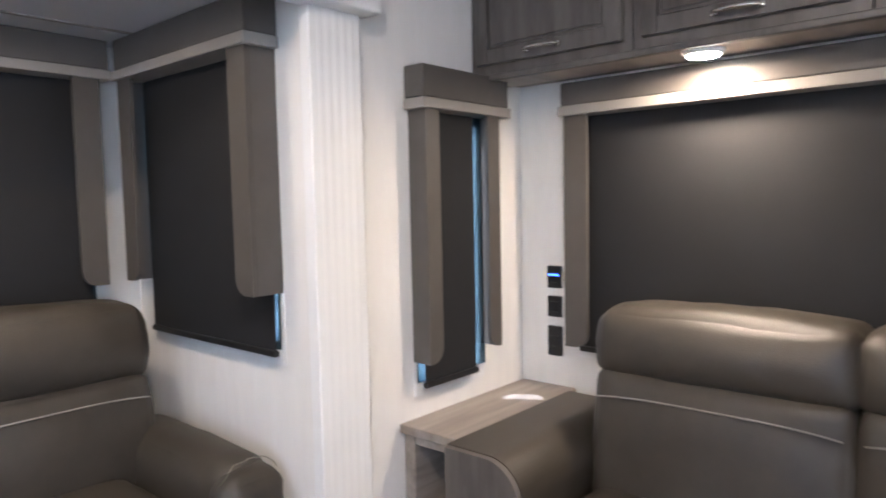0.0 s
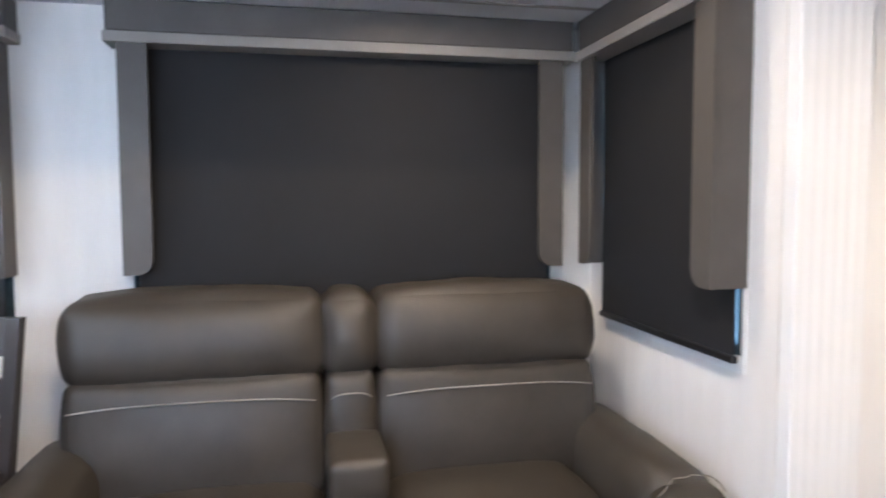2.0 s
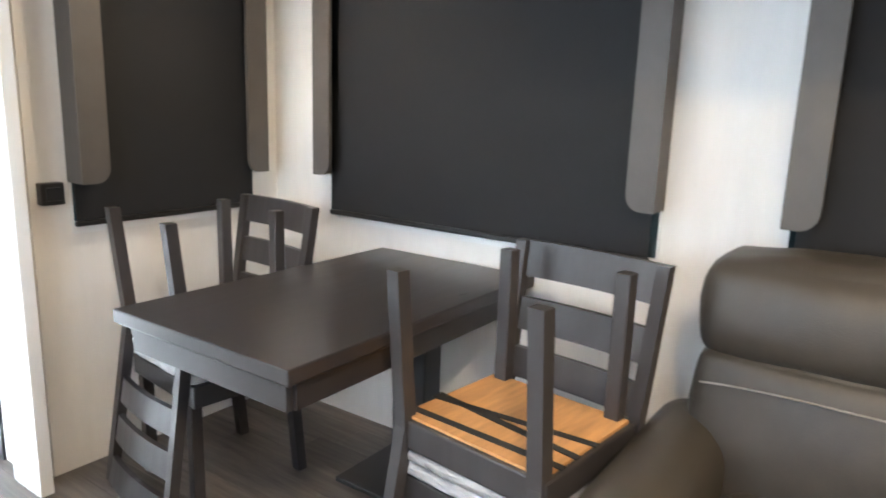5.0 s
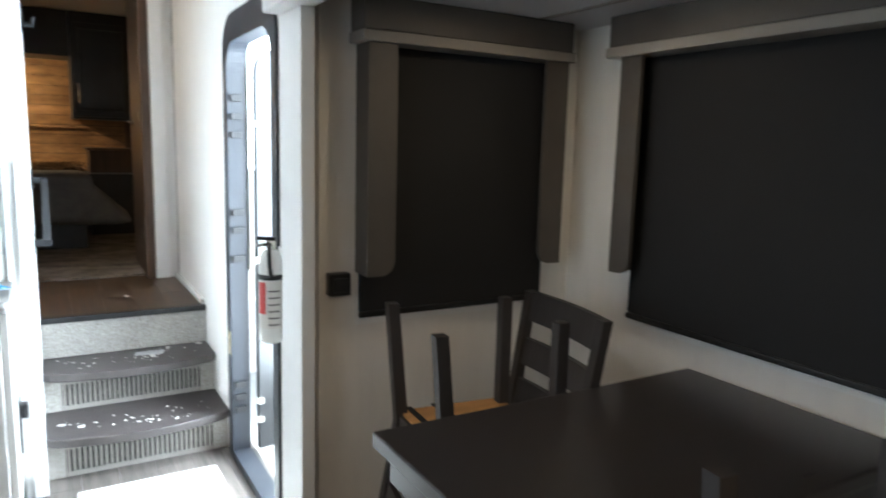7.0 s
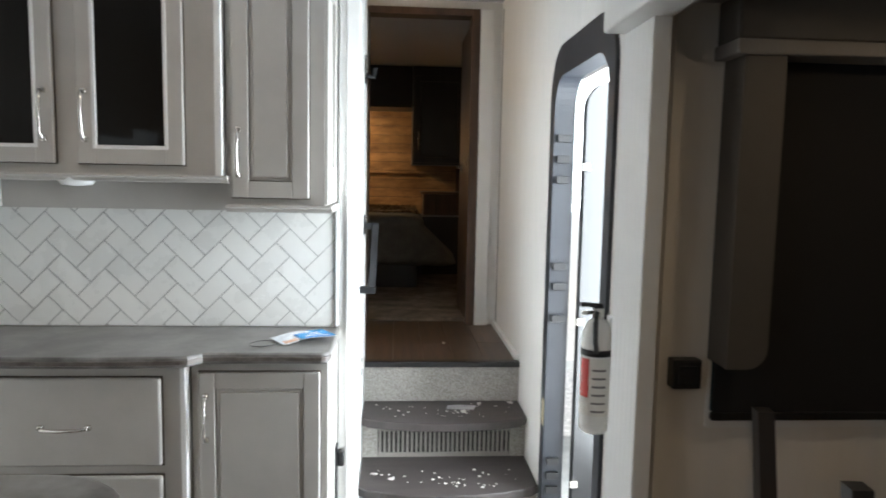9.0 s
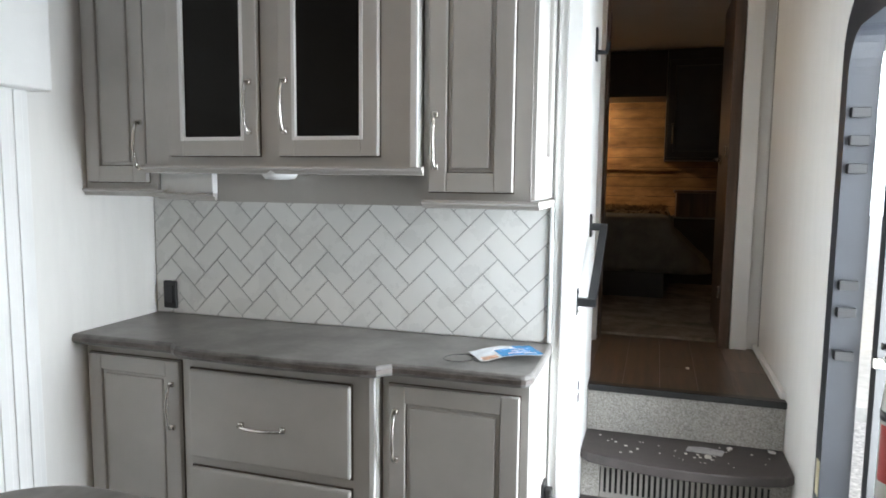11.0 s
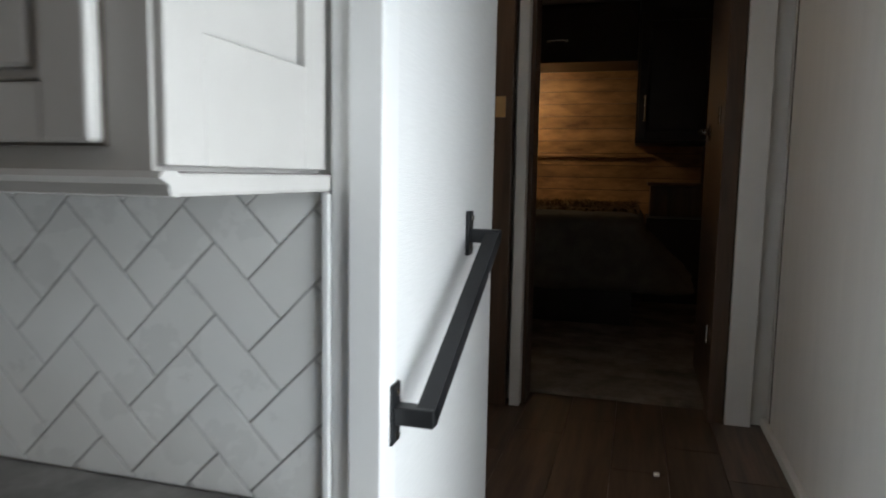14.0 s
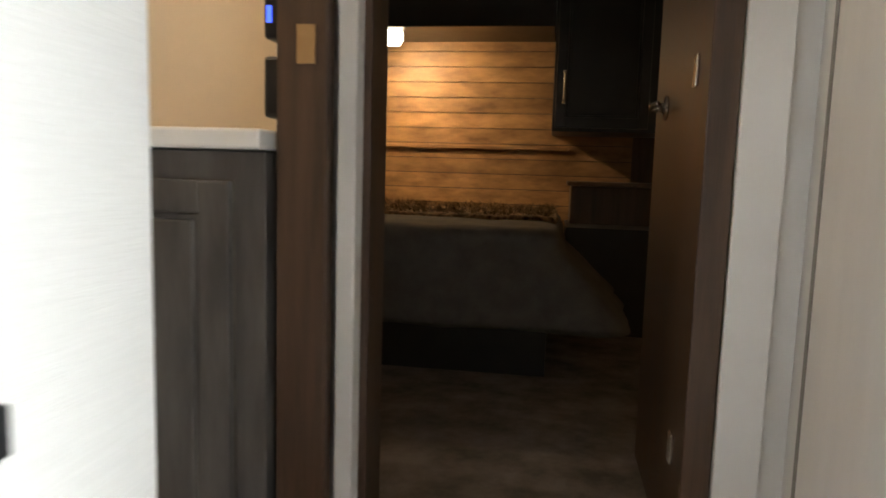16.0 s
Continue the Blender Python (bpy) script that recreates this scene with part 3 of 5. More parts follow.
def raised_door(name, parent, plane, a0, a1, z0, z1, mat, glass=None, frame=0.055, out=-1, axis="y"):
    """A frame-and-panel door. plane: the coordinate of its back; out: which way it faces."""
    def bx(bm, A0, A1, d0, d1, Z0, Z1, bevel=0.0):
        d0, d1 = plane + out * d0, plane + out * d1
        if axis == "y":
            return box(bm, A0, A1, d0, d1, Z0, Z1, bevel=bevel)
        return box(bm, d0, d1, A0, A1, Z0, Z1, bevel=bevel)
    bm = bmesh.new()
    f = frame
    for q in ((a0, a0 + f, z0, z1), (a1 - f, a1, z0, z1)):
        bx(bm, q[0], q[1], 0, 0.02, q[2], q[3], 0.004)
    for q in ((a0 + f - 0.001, a1 - f + 0.001, z0, z0 + f), (a0 + f - 0.001, a1 - f + 0.001, z1 - f, z1)):
        bx(bm, q[0], q[1], 0.0005, 0.0195, q[2], q[3], 0.003)
    d = part(name, bm, mat, parent)
    g = bmesh.new()
    bx(g, a0 - 0.003, a1 + 0.003, -0.001, 0.004, z0 - 0.003, z1 + 0.003)
    part("edge_glaze", g, glaze_m, d)
    if glass:
        bm = bmesh.new()
        bx(bm, a0 + f - 0.006, a1 - f + 0.006, 0.006, 0.010, z0 + f - 0.006, z1 - f + 0.006)
        part("glass_pane", bm, glass, d, "dark reflecting glass")
        bm = bmesh.new()
        i = f - 0.008
        for q in ((a0 + i, a0 + f + 0.004, z0 + i, z1 - i), (a1 - f - 0.004, a1 - i, z0 + i, z1 - i), (a0 + f + 0.004, a1 - f - 0.004, z0 + i, z0 + f + 0.004), (a0 + f + 0.004, a1 - f - 0.004, z1 - f - 0.004, z1 - i)):
            bx(bm, q[0], q[1], 0.008, 0.0215, q[2], q[3], 0.002)
        part("glass_bead", bm, trim_m, d)
    else:
        bm = bmesh.new()
        bx(bm, a0 + f - 0.004, a1 - f + 0.004, 0.004, 0.008, z0 + f - 0.004, z1 - f + 0.004)
        part("panel_groove", bm, glaze_m, d)
        bm = bmesh.new()
        i = f + 0.012
        bx(bm, a0 + f + 0.002, a1 - f - 0.002, 0.005, 0.012, z0 + f + 0.002, z1 - f - 0.002, 0.003)
        bx(bm, a0 + i, a1 - i, 0.010, 0.018, z0 + i, z1 - i, 0.006)
        part("raised_panel", bm, mat, d)
    return d


for i in range(4):
    x1 = -0.003 - i * 0.609
    x0 = x1 - 0.606
    c = thing("overhead_cabinet", ((x0 + x1) / 2, 0.2, 1.77), "dark grey wood overhead cabinet above the rear window", "cabinet", "rear overhead cabinets")
    part("body", B(x0, x1, YR + 0.002, 0.345, 1.765, ZC - 0.01), oakdark_m, c)
    d = raised_door("door", c, 0.345, x0 + 0.03, x1 - 0.03, 1.80, ZC - 0.04, oakdark_m, out=1, frame=0.05)
    part("handle", bar_handle(bmesh.new(), ((x0 + x1) / 2, 0.367, 1.825), 0.12, (1, 0, 0), (0, 1, 0)), nickel_m, d, "brushed nickel bar handle", True)
structure("trim_under_cabinet", B(XL, -0.002, 0.335, 0.362, 1.745, 1.766, bevel=0.004), oakdark_m, "dark wood light rail under the overhead cabinets")
structure("trim_cabinet_underside", B(XL, -0.002, YR + 0.105, 0.332, 1.752, 1.764), greytable_m, "grey wood underside of the overhead cabinets")


def puck(x, y, z, r=0.055, label="lit round puck light on the ceiling", energy=14, name="puck_light"):
    p = thing(name, (x, y, z), label, "lamp", "ceiling lights")
    part("bezel", lathe(bmesh.new(), x, y, [(r, z), (r, z - 0.008), (r * 0.86, z - 0.014), (r * 0.8, z - 0.014)]), trim_m, p, smooth=True)
    part("lens", lathe(bmesh.new(), x, y, [(r * 0.8, z - 0.0135), (r * 0.7, z - 0.02), (r * 0.3, z - 0.024), (0.004, z - 0.025)]), glow_m, p, smooth=True)
    lamp("puck_lamp", "AREA", look((x, y, z - 0.03), (x, y + 0.001, z - 1)), energy, WARM, size=(0.09, 0.09))
    return p


puck(0.46, 1.76, ZS, energy=2.3)
puck(0.572, 4.23, ZS, energy=1.45)
puck(-0.79, 0.27, 1.752, 0.06, "lit warm under-cabinet light at the rear window", 5)
puck(-1.1, 2.1, ZC, energy=12)
puck(-1.35, 4.6, ZC, energy=2.5)

# ---- dinette ----
tb = thing("dinette_table", (0.52, 3.8, 0), "dark stained wood dinette table on a black column", "table")
part("tabletop", B(-0.05, 1.075, 3.46, 4.15, 0.745, 0.785, bevel=0.005), tabletop_m, tb)
for q in ((-0.02, 0.0, 3.50, 4.11), (1.03, 1.05, 3.50, 4.11)):
    part("apron", B(q[0], q[1], q[2], q[3], 0.665, 0.744, bevel=0.002), tabletop_m, tb)
for y in (3.49, 4.10):
    part("apron", B(0.001, 1.029, y, y + 0.02, 0.665, 0.744, bevel=0.002), tabletop_m, tb)
part("column", B(0.80, 0.90, 3.72, 3.86, 0.02, 0.743, bevel=0.006), dark_m, tb, "black square table column")
part("foot_plate", B(0.65, 1.02, 3.58, 4.0, 0.0, 0.02, bevel=0.005), dark_m, tb)


def chair(upside, label):
    """A ladder-back chair facing -x, its seat's middle over the origin; the inverted one rests seat on seat."""
    t = thing("dining_chair", (0, 0, 0), label, "chair", "stacked dining chairs")
    hx, hy, sh = 0.195, 0.218, 0.45

    def put(nm, bm, m, lab="", smooth=False, par=None):
        return part(nm, bm, m, par or t, lab, smooth)
    put("seat_frame", B(-hx, hx, -hy, hy, sh - 0.075, sh, bevel=0.006), chair_m)
    if upside:
        put("seat_board", B(-hx + 0.012, hx - 0.012, -hy + 0.012, hy - 0.012, sh - 0.083, sh - 0.076), ply_m, "bare orange plywood seat underside")
        bands = bmesh.new()
        for k, (xa, xb) in enumerate(((-0.02, 0.05), (0.06, 0.03), (0.12, 0.14))):
            prism(bands, [(xa, -hy), (xa + 0.02, -hy), (xb + 0.02, hy), (xb, hy)], lambda u, v, q: (u, v, sh - 0.0865 + 0.003 * q))
        put("strap", bands, band_m, "black webbing straps")
        put("cushion", cushion(-hx + 0.005, hx - 0.005, -hy + 0.005, hy - 0.005, sh + 0.002, sh + 0.036, r=0.016, wrinkle=0.004), wrap_m, "white plastic-wrapped seat pad", True)
    else:
        put("cushion", cushion(-hx - 0.01, hx, -hy, hy, sh + 0.002, sh + 0.045, r=0.02, wrinkle=0.006), wrap_m, "white plastic-wrapped seat pad", True)
    for y in (-1, 1):
        yy = y * (hy - 0.022)
        fl = bmesh.new()
        box(fl, -hx + 0.002, -hx + 0.042, yy * 0.87 - 0.02, yy * 0.87 + 0.02, 0, sh - 0.076, bevel=0.004)
        put("front_leg", fl, chair_m)
        side = [(hx - 0.035, sh), (hx + 0.005, sh), (hx + 0.045, 0.0), (hx + 0.008, 0.0)]
        put("back_leg", prism(bmesh.new(), side, lambda u, v, q, yy=yy: (u, yy - 0.019 + 0.038 * q, v)), chair_m)
        post = [(hx - 0.03, sh - 0.07), (hx + 0.008, sh - 0.07), (hx + 0.10, 0.985), (hx + 0.068, 0.985)]
        put("back_post", prism(bmesh.new(), post, lambda u, v, q, yy=yy, y=y: (u, yy + y * 0.03 * max(0, v - sh) - 0.017 + 0.034 * q, v)), chair_m)
    for z0, z1 in ((0.885, 0.985), (0.735, 0.825), (0.60, 0.685)):
        off = lambda z: 0.10 * (z - 0.45) / 0.535
        prof = []
        for k in range(9):
            yk = -1 + 2 * k / 8
            prof.append(yk)
        bm = bmesh.new()
        rows = []
        for yk in prof:
            b = 0.018 * (1 - yk * yk)
            yy = yk * (hy - 0.01)
            rows.append([bm.verts.new((hx - 0.018 + off(z) + b + d, yy, z)) for z, d in ((z0, 0), (z1, 0), (z1, 0.018), (z0, 0.018))])
        for a, b in zip(rows, rows[1:]):
            for k in range(4):
                bm.faces.new((a[k], a[(k + 1) % 4], b[(k + 1) % 4], b[k]))
        bm.faces.new(rows[0]), bm.faces.new(rows[-1][::-1])
        bmesh.ops.recalc_face_normals(bm, faces=bm.faces)
        put("back_slat", bm, chair_m)
    return t


ca = chair(False, "grey-brown ladder-back chair with wrapped seat pad, another stacked on it")
ca.matrix_basis = pose(0.41, 3.14, 0, 0, 0, -7)
cb = chair(True, "upturned grey-brown chair stacked seat to seat, plywood underside showing")
STACK = 0.955
cb.matrix_basis = pose(0.39, 3.14, STACK + 0.026, 0, 180, -7)
copy_thing(ca, pose(0.44, 4.39, 0, 0, 0, -7))
copy_thing(cb, pose(0.42, 4.39, STACK + 0.026, 0, 180, -7))

# ---- kitchen ----
def counter_outline():
    p = [(XL, YK), (XL, 5.375), (-2.03, 5.375), (-1.99, 5.345)]
    p += [(-1.95 + 0.62 * k / 10, 5.335 - 0.012 * math.sin(math.pi * k / 10)) for k in range(11)]
    p += [(-1.285, 5.345), (-1.25, 5.385)] + [(-1.2 + 0.3 * k / 4, 5.388) for k in range(5)] + arc(-0.875, 5.428, 0.04, 270, 360, 5) + [(-0.835, YK)]
    return p


def slab(outline, z0, z1, bevel):
    bm = prism(bmesh.new(), outline, lambda u, v, s: (u, v, z0 + (z1 - z0) * s))
    es = [e for e in bm.edges if abs(e.verts[0].co.z - e.verts[1].co.z) < 1e-6]
    bmesh.ops.bevel(bm, geom=es, offset=bevel, segments=3, affect="EDGES", profile=0.6)
    return bm


edge_m = M("worn_brown_laminate_edge", (0.15, 0.132, 0.12), 0.42, var=0.25, scale=16, bump=0.03, col2=(0.065, 0.052, 0.045), spec=0.4)


def worktop(name, outline, z0, z1, base, label, edge):
    """A laminate slab with a separate edge band along part of its outline."""
    w = thing(name, base, label, "worktop")
    part("slab", slab(outline, z0, z1, 0.012), counter_m, w)
    bm = bmesh.new()
    rows = []
    for i, p in enumerate(edge):
        d = (Vector(edge[min(i + 1, len(edge) - 1)]) - Vector(edge[max(i - 1, 0)])).normalized()
        n = Vector((d.y, -d.x))
        if n.dot(Vector(p) - Vector(base[:2])) < 0:
            n = -n
        rows.append([bm.verts.new((p[0] + n.x * k, p[1] + n.y * k, z)) for k, z in ((-0.004, z0 + 0.009), (0.003, z0 + 0.012), (0.003, z1 - 0.014), (-0.004, z1 - 0.011))])
    for q, t in zip(rows, rows[1:]):
        for k in range(4):
            bm.faces.new((q[k], q[(k + 1) % 4], t[(k + 1) % 4], t[k]))
    bm.faces.new(rows[0]), bm.faces.new(rows[-1][::-1])
    bmesh.ops.recalc_face_normals(bm, faces=bm.faces)
    part("edge_band", bm, edge_m, w, "darker mottled laminate edge")


co = counter_outline()
worktop("kitchen_worktop", co, 0.872, 0.91, (-1.6, 5.6, 0.872), "grey marbled laminate worktop with a bowed middle", co[1:-1])


def base_cabinet(x0, x1, yf, label):
    c = thing("base_cabinet", ((x0 + x1) / 2, 5.6, 0), label, "cabinet", "kitchen base cabinets")
    part("body", B(x0, x1, yf, YK - 0.002, 0.09, 0.870, bevel=0.003), cab_m, c)
    part("toe_kick", B(x0 + 0.005, x1 - 0.005, yf + 0.06, YK - 0.01, 0, 0.089), dark_m, c)
    return c


c = base_cabinet(XL + 0.003, -2.003, 5.435, "grey painted base cabinet beside the white wall")
d = raised_door("door", c, 5.435, -2.415, -2.035, 0.12, 0.835, cab_m)
part("handle", bar_handle(bmesh.new(), (-2.062, 5.413, 0.68), 0.15, (0, 0, 1), (0, -1, 0)), nickel_m, d, smooth=True)
c = base_cabinet(-1.999, -1.305, 5.395, "grey painted drawer cabinet with a bowed worktop over it")
for z0, z1 in ((0.53, 0.828), (0.335, 0.495), (0.12, 0.30)):
    bm = B(-1.965, -1.385, 5.375, 5.395, z0, z1, bevel=0.008)
    d = part("drawer", bm, cab_m, c)
    part("edge_glaze", B(-1.969, -1.381, 5.391, 5.396, z0 - 0.004, z1 + 0.004), glaze_m, d)
    part("handle", bar_handle(bmesh.new(), (-1.69, 5.373, (z0 + z1) / 2 - 0.015), 0.15, (1, 0, 0), (0, -1, 0)), nickel_m, d, smooth=True)
part("corner_post", B(-1.325, -1.305, 5.383, 5.394, 0.10, 0.868, bevel=0.004), trim_m, c)
c = base_cabinet(-1.301, -0.845, 5.435, "grey painted base cabinet by the stairs")
d = raised_door("door", c, 5.435, -1.275, -0.872, 0.12, 0.835, cab_m)
part("handle", bar_handle(bmesh.new(), (-1.25, 5.413, 0.68), 0.15, (0, 0, 1), (0, -1, 0)), nickel_m, d, smooth=True)


def crown(parent, x0, x1, yf, z, wrap=0.0):
    prof = [(0, 0), (0.022, 0), (0.026, -0.006), (0.014, -0.012), (0.012, -0.022), (0, -0.024)]
    part("light_rail", prism(bmesh.new(), prof, lambda u, v, s: (x0 + (x1 - x0) * s, yf - u, z + v + 0.024)), cab_m, parent)


u = thing("wall_cabinet", (-2.28, 5.6, 1.385), "grey painted wall cabinet beside the white wall", "cabinet", "kitchen wall cabinets")
part("body", B(XL + 0.003, -2.135, 5.465, YK - 0.002, 1.41, ZC - 0.004), cab_m, u)
crown(u, XL + 0.003, -2.10, 5.467, 1.387)
part("bottom_board", B(-2.134, -1.925, 5.475, YK - 0.004, 1.40, 1.488, bevel=0.004), trim_m, u)
crown(u, -2.134, -1.91, 5.477, 1.378)
d = raised_door("door", u, 5.465, -2.415, -2.165, 1.435, ZC - 0.05, cab_m)
part("handle", bar_handle(bmesh.new(), (-2.185, 5.443, 1.56), 0.15, (0, 0, 1), (0, -1, 0)), nickel_m, d, smooth=True)
u = thing("wall_cabinet", (-1.66, 5.6, 1.47), "grey painted wall cabinet with two dark glass doors", "cabinet", "kitchen wall cabinets")
part("body", B(-2.132, -1.187, 5.412, YK - 0.01, 1.49, ZC - 0.004), cab_m, u)
crown(u, -2.14, -1.165, 5.414, 1.467)
part("side_moulding", B(-1.205, -1.182, 5.402, 5.4115, 1.49, ZC - 0.01, bevel=0.003), trim_m, u)
for x0, x1, hx in ((-2.028, -1.70, -1.727), (-1.628, -1.30, -1.602)):
    d = raised_door("glass_door", u, 5.412, x0, x1, 1.522, ZC - 0.05, cab_m, glass=glass_m)
    part("handle", bar_handle(bmesh.new(), (hx, 5.39, 1.672), 0.15, (0, 0, 1), (0, -1, 0)), nickel_m, d, smooth=True)
u = thing("wall_cabinet", (-1.02, 5.6, 1.37), "grey painted wall cabinet by the stairs with panelled side", "cabinet", "kitchen wall cabinets")
part("body", B(-1.184, -0.862, 5.465, YK - 0.002, 1.395, ZC - 0.004), cab_m, u)
crown(u, -1.184, -0.835, 5.467, 1.371)
part("side_rail", B(-0.861, -0.8405, 5.467, YK + 0.012, 1.371, 1.394, bevel=0.004), cab_m, u)
d = raised_door("door", u, 5.465, -1.163, -0.912, 1.42, ZC - 0.05, cab_m)
part("handle", bar_handle(bmesh.new(), (-1.14, 5.443, 1.568), 0.15, (0, 0, 1), (0, -1, 0)), nickel_m, d, smooth=True)
sp = bmesh.new()
for q in ((5.47, 5.53, 1.40, 2.25), (5.74, 5.80, 1.40, 2.25), (5.53, 5.74, 1.40, 1.53), (5.53, 5.74, 2.12, 2.25)):
    box(sp, -0.862, -0.85, q[0], q[1], q[2], q[3], bevel=0.002)
part("side_panel", sp, cab_m, u)
part("valance_board", B(-2.04, -1.184, 5.50, 5.515, 1.375, 1.49), cab_m, u)
ul = thing("under_cabinet_light", (-1.66, 5.45, 1.47), "small unlit round light under the glass cabinet", "lamp")
part("bezel", lathe(bmesh.new(), -1.66, 5.455, [(0.055, 1.489), (0.055, 1.465), (0.045, 1.452), (0.004, 1.449)]), lens_m, ul, smooth=True)

# socket, side wall trim and the packet on the worktop
b, cx, cz = wall_box("wall_socket", (-2.395, -2.335, YK - 0.022, YK - 0.009, 0.93, 1.04), "black socket on the tiled backsplash")
part("insert", B(cx - 0.018, cx + 0.018, YK - 0.026, YK - 0.022, cz - 0.035, cz + 0.035, bevel=0.003), blackmetal_m, b)
kt = thing("trim_kitchen", (XL, 5.1, 0), "white fluted moulding on the road-side wall", "moulding", kind="structure")
part("board", B(XL, XL + 0.03, 5.0, 5.22, 0, 1.72, bevel=0.004), trim_m, kt)
for k in range(4):
    part("flute", B(XL + 0.03, XL + 0.036, 5.015 + k * 0.05, 5.045 + k * 0.05, 0.0, 1.718, bevel=0.003), trim_m, kt)
part("header", B(XL, XL + 0.09, 3.0, 5.26, 1.72, 2.0, bevel=0.006), trim_m, kt)
pk = thing("packet", (-1.0, 5.62, 0.912), "blue and white film packet on the worktop", "packet")


def at_packet(u, v, z):
    m = pose(-0.948, 5.585, 0.914, 2, 0, 36)
    return m @ Vector((u, v, z))


def sheet_part(nm, x0, x1, y0, y1, z, m, par, lab="", lift=0.012):
    bm = bmesh.new()
    g = {}
    n, k = 10, 6
    for i in range(n + 1):
        for j in range(k + 1):
            x, y = x0 + (x1 - x0) * i / n, y0 + (y1 - y0) * j / k
            g[i, j] = bm.verts.new(at_packet(x, y, z + lift * math.exp(-(x * 14) ** 2) + 0.008 * max(0, x * 8) ** 2 + 0.002 * noise.noise((x * 40, y * 40, 1))))
    for i in range(n):
        for j in range(k):
            bm.faces.new((g[i, j], g[i + 1, j], g[i + 1, j + 1], g[i, j + 1]))
    return part(nm, bm, m, par, lab, True)


pf = sheet_part("film", -0.105, 0.105, -0.055, 0.055, 0.002, packwhite_m, pk, "pale glossy film packet")
sheet_part("blue_print", -0.035, 0.103, -0.053, 0.018, 0.0035, blue_m, pf, "blue printed field")
sheet_part("blue_print", 0.035, 0.103, 0.018, 0.050, 0.0035, blue_m, pf, "blue printed field")
sheet_part("picture", -0.095, -0.045, -0.050, -0.02, 0.0035, orange_m, pf, "peach printed picture")
for k in range(3):
    sheet_part("text_bar", -0.01 + 0.02 * k, 0.085 - 0.01 * k, -0.038 + 0.022 * k, -0.032 + 0.022 * k, 0.0048, paper_m, pf)
part("cord", tube(bmesh.new(), [at_packet(-0.155 + 0.05 * math.cos(radians(a)), 0.0 + 0.035 * math.sin(radians(a)), 0.003) for a in range(0, 361, 20)], 0.0012, 5), dark_m, pk, "thin dark cord loop", True)

# island
io = [(-1.64, 3.45)] + arc(-1.20, 3.57, 0.12, 270, 360, 6) + arc(-1.29, 4.265, 0.21, 0, 90, 8) + arc(-1.44, 4.275, 0.20, 90, 180, 8)
isl = thing("kitchen_island", (-1.5, 4.0, 0), "grey painted kitchen island", "island")
part("body", B(-1.59, -1.2, 3.55, 4.36, 0.08, 0.868, bevel=0.004), cab_m, isl)
part("toe_kick", B(-1.55, -1.24, 3.6, 4.32, 0, 0.079), dark_m, isl)
for x0, x1 in ((-1.575, -1.405), (-1.39, -1.22)):
    raised_door("panel", isl, 4.36, x0, x1, 0.12, 0.84, cab_m, out=1)
worktop("island_worktop", io, 0.870, 0.908, (-1.5, 4.0, 0.87), "grey marbled laminate island top with rounded corners", io[1:])

# ---- end post by the stairs ----
ps = thing("trim_stair_post", (-0.81, YK, 0), "white corner moulding between kitchen and stairs", "moulding", kind="structure")
part("board", B(-0.84, XH + 0.004, YK - 0.012, YK + 0.049, 0, ZC, bevel=0.003), trim_m, ps)
part("bead", B(-0.812, XH + 0.006, YK - 0.02, YK - 0.0125, 0, ZC, bevel=0.003), trim_m, ps)
part("edge_bead", B(-0.854, -0.841, YK - 0.016, YK - 0.001, 0.912, 1.37, bevel=0.003), trim_m, ps)
b = thing("light_switch", (XH, 6.0, 0.70), "white double socket on the stair wall", "socket")
part("plate", B(XH, XH + 0.008, 5.90, 5.965, 0.66, 0.77, bevel=0.003), trim_m, b)
for z in (0.69, 0.735):
    part("insert", B(XH + 0.008, XH + 0.011, 5.918, 5.947, z - 0.014, z + 0.014), dark_m, b)

dc = thing("door_catch", (-0.84, 5.72, 0.25), "black plastic door catch on the cabinet side", "catch")
part("plate", B(-0.8445, -0.836, 5.69, 5.75, 0.24, 0.46, bevel=0.003), dark_m, dc)
part("hook", B(-0.836, -0.812, 5.70, 5.74, 0.38, 0.44, bevel=0.006), dark_m, dc)

# handrail
hr = thing("handrail", (XH, 6.06, 1.15), "black square-tube handrail on the white hall wall", "handrail")
for y, z in ((5.845, 1.05), (6.285, 1.28)):
    part("bracket", B(XH, XH + 0.008, y - 0.018, y + 0.018, z - 0.045, z + 0.045, bevel=0.002), blackmetal_m, hr)
    for k in (-0.032, 0.032):
        part("screw", B(XH + 0.008, XH + 0.011, y - 0.005, y + 0.005, z + k - 0.005, z + k + 0.005), nickel_m, hr)
def square_bar(pts, w):
    bm = bmesh.new()
    pts = [Vector(p) for p in pts]
    rows = []
    for i, p in enumerate(pts):
        d1 = (pts[i] - pts[i - 1]).normalized() if i else (pts[1] - pts[0]).normalized()
        d2 = (pts[i + 1] - pts[i]).normalized() if i < len(pts) - 1 else d1
        d = (d1 + d2).normalized()
        up = Vector((0, 0, 1))
        s = d.cross(up).normalized() if abs(d.dot(up)) < 0.98 else Vector((1, 0, 0))
        q = s.cross(d)
        rows.append([bm.verts.new(p + w * (a * s + b * q)) for a, b in ((-1, -1), (1, -1), (1, 1), (-1, 1))])
    for a, b in zip(rows, rows[1:]):
        for k in range(4):
            bm.faces.new((a[k], a[(k + 1) % 4], b[(k + 1) % 4], b[k]))
    bm.faces.new(rows[0][::-1]), bm.faces.new(rows[-1])
    bmesh.ops.recalc_face_normals(bm, faces=bm.faces)
    return bm
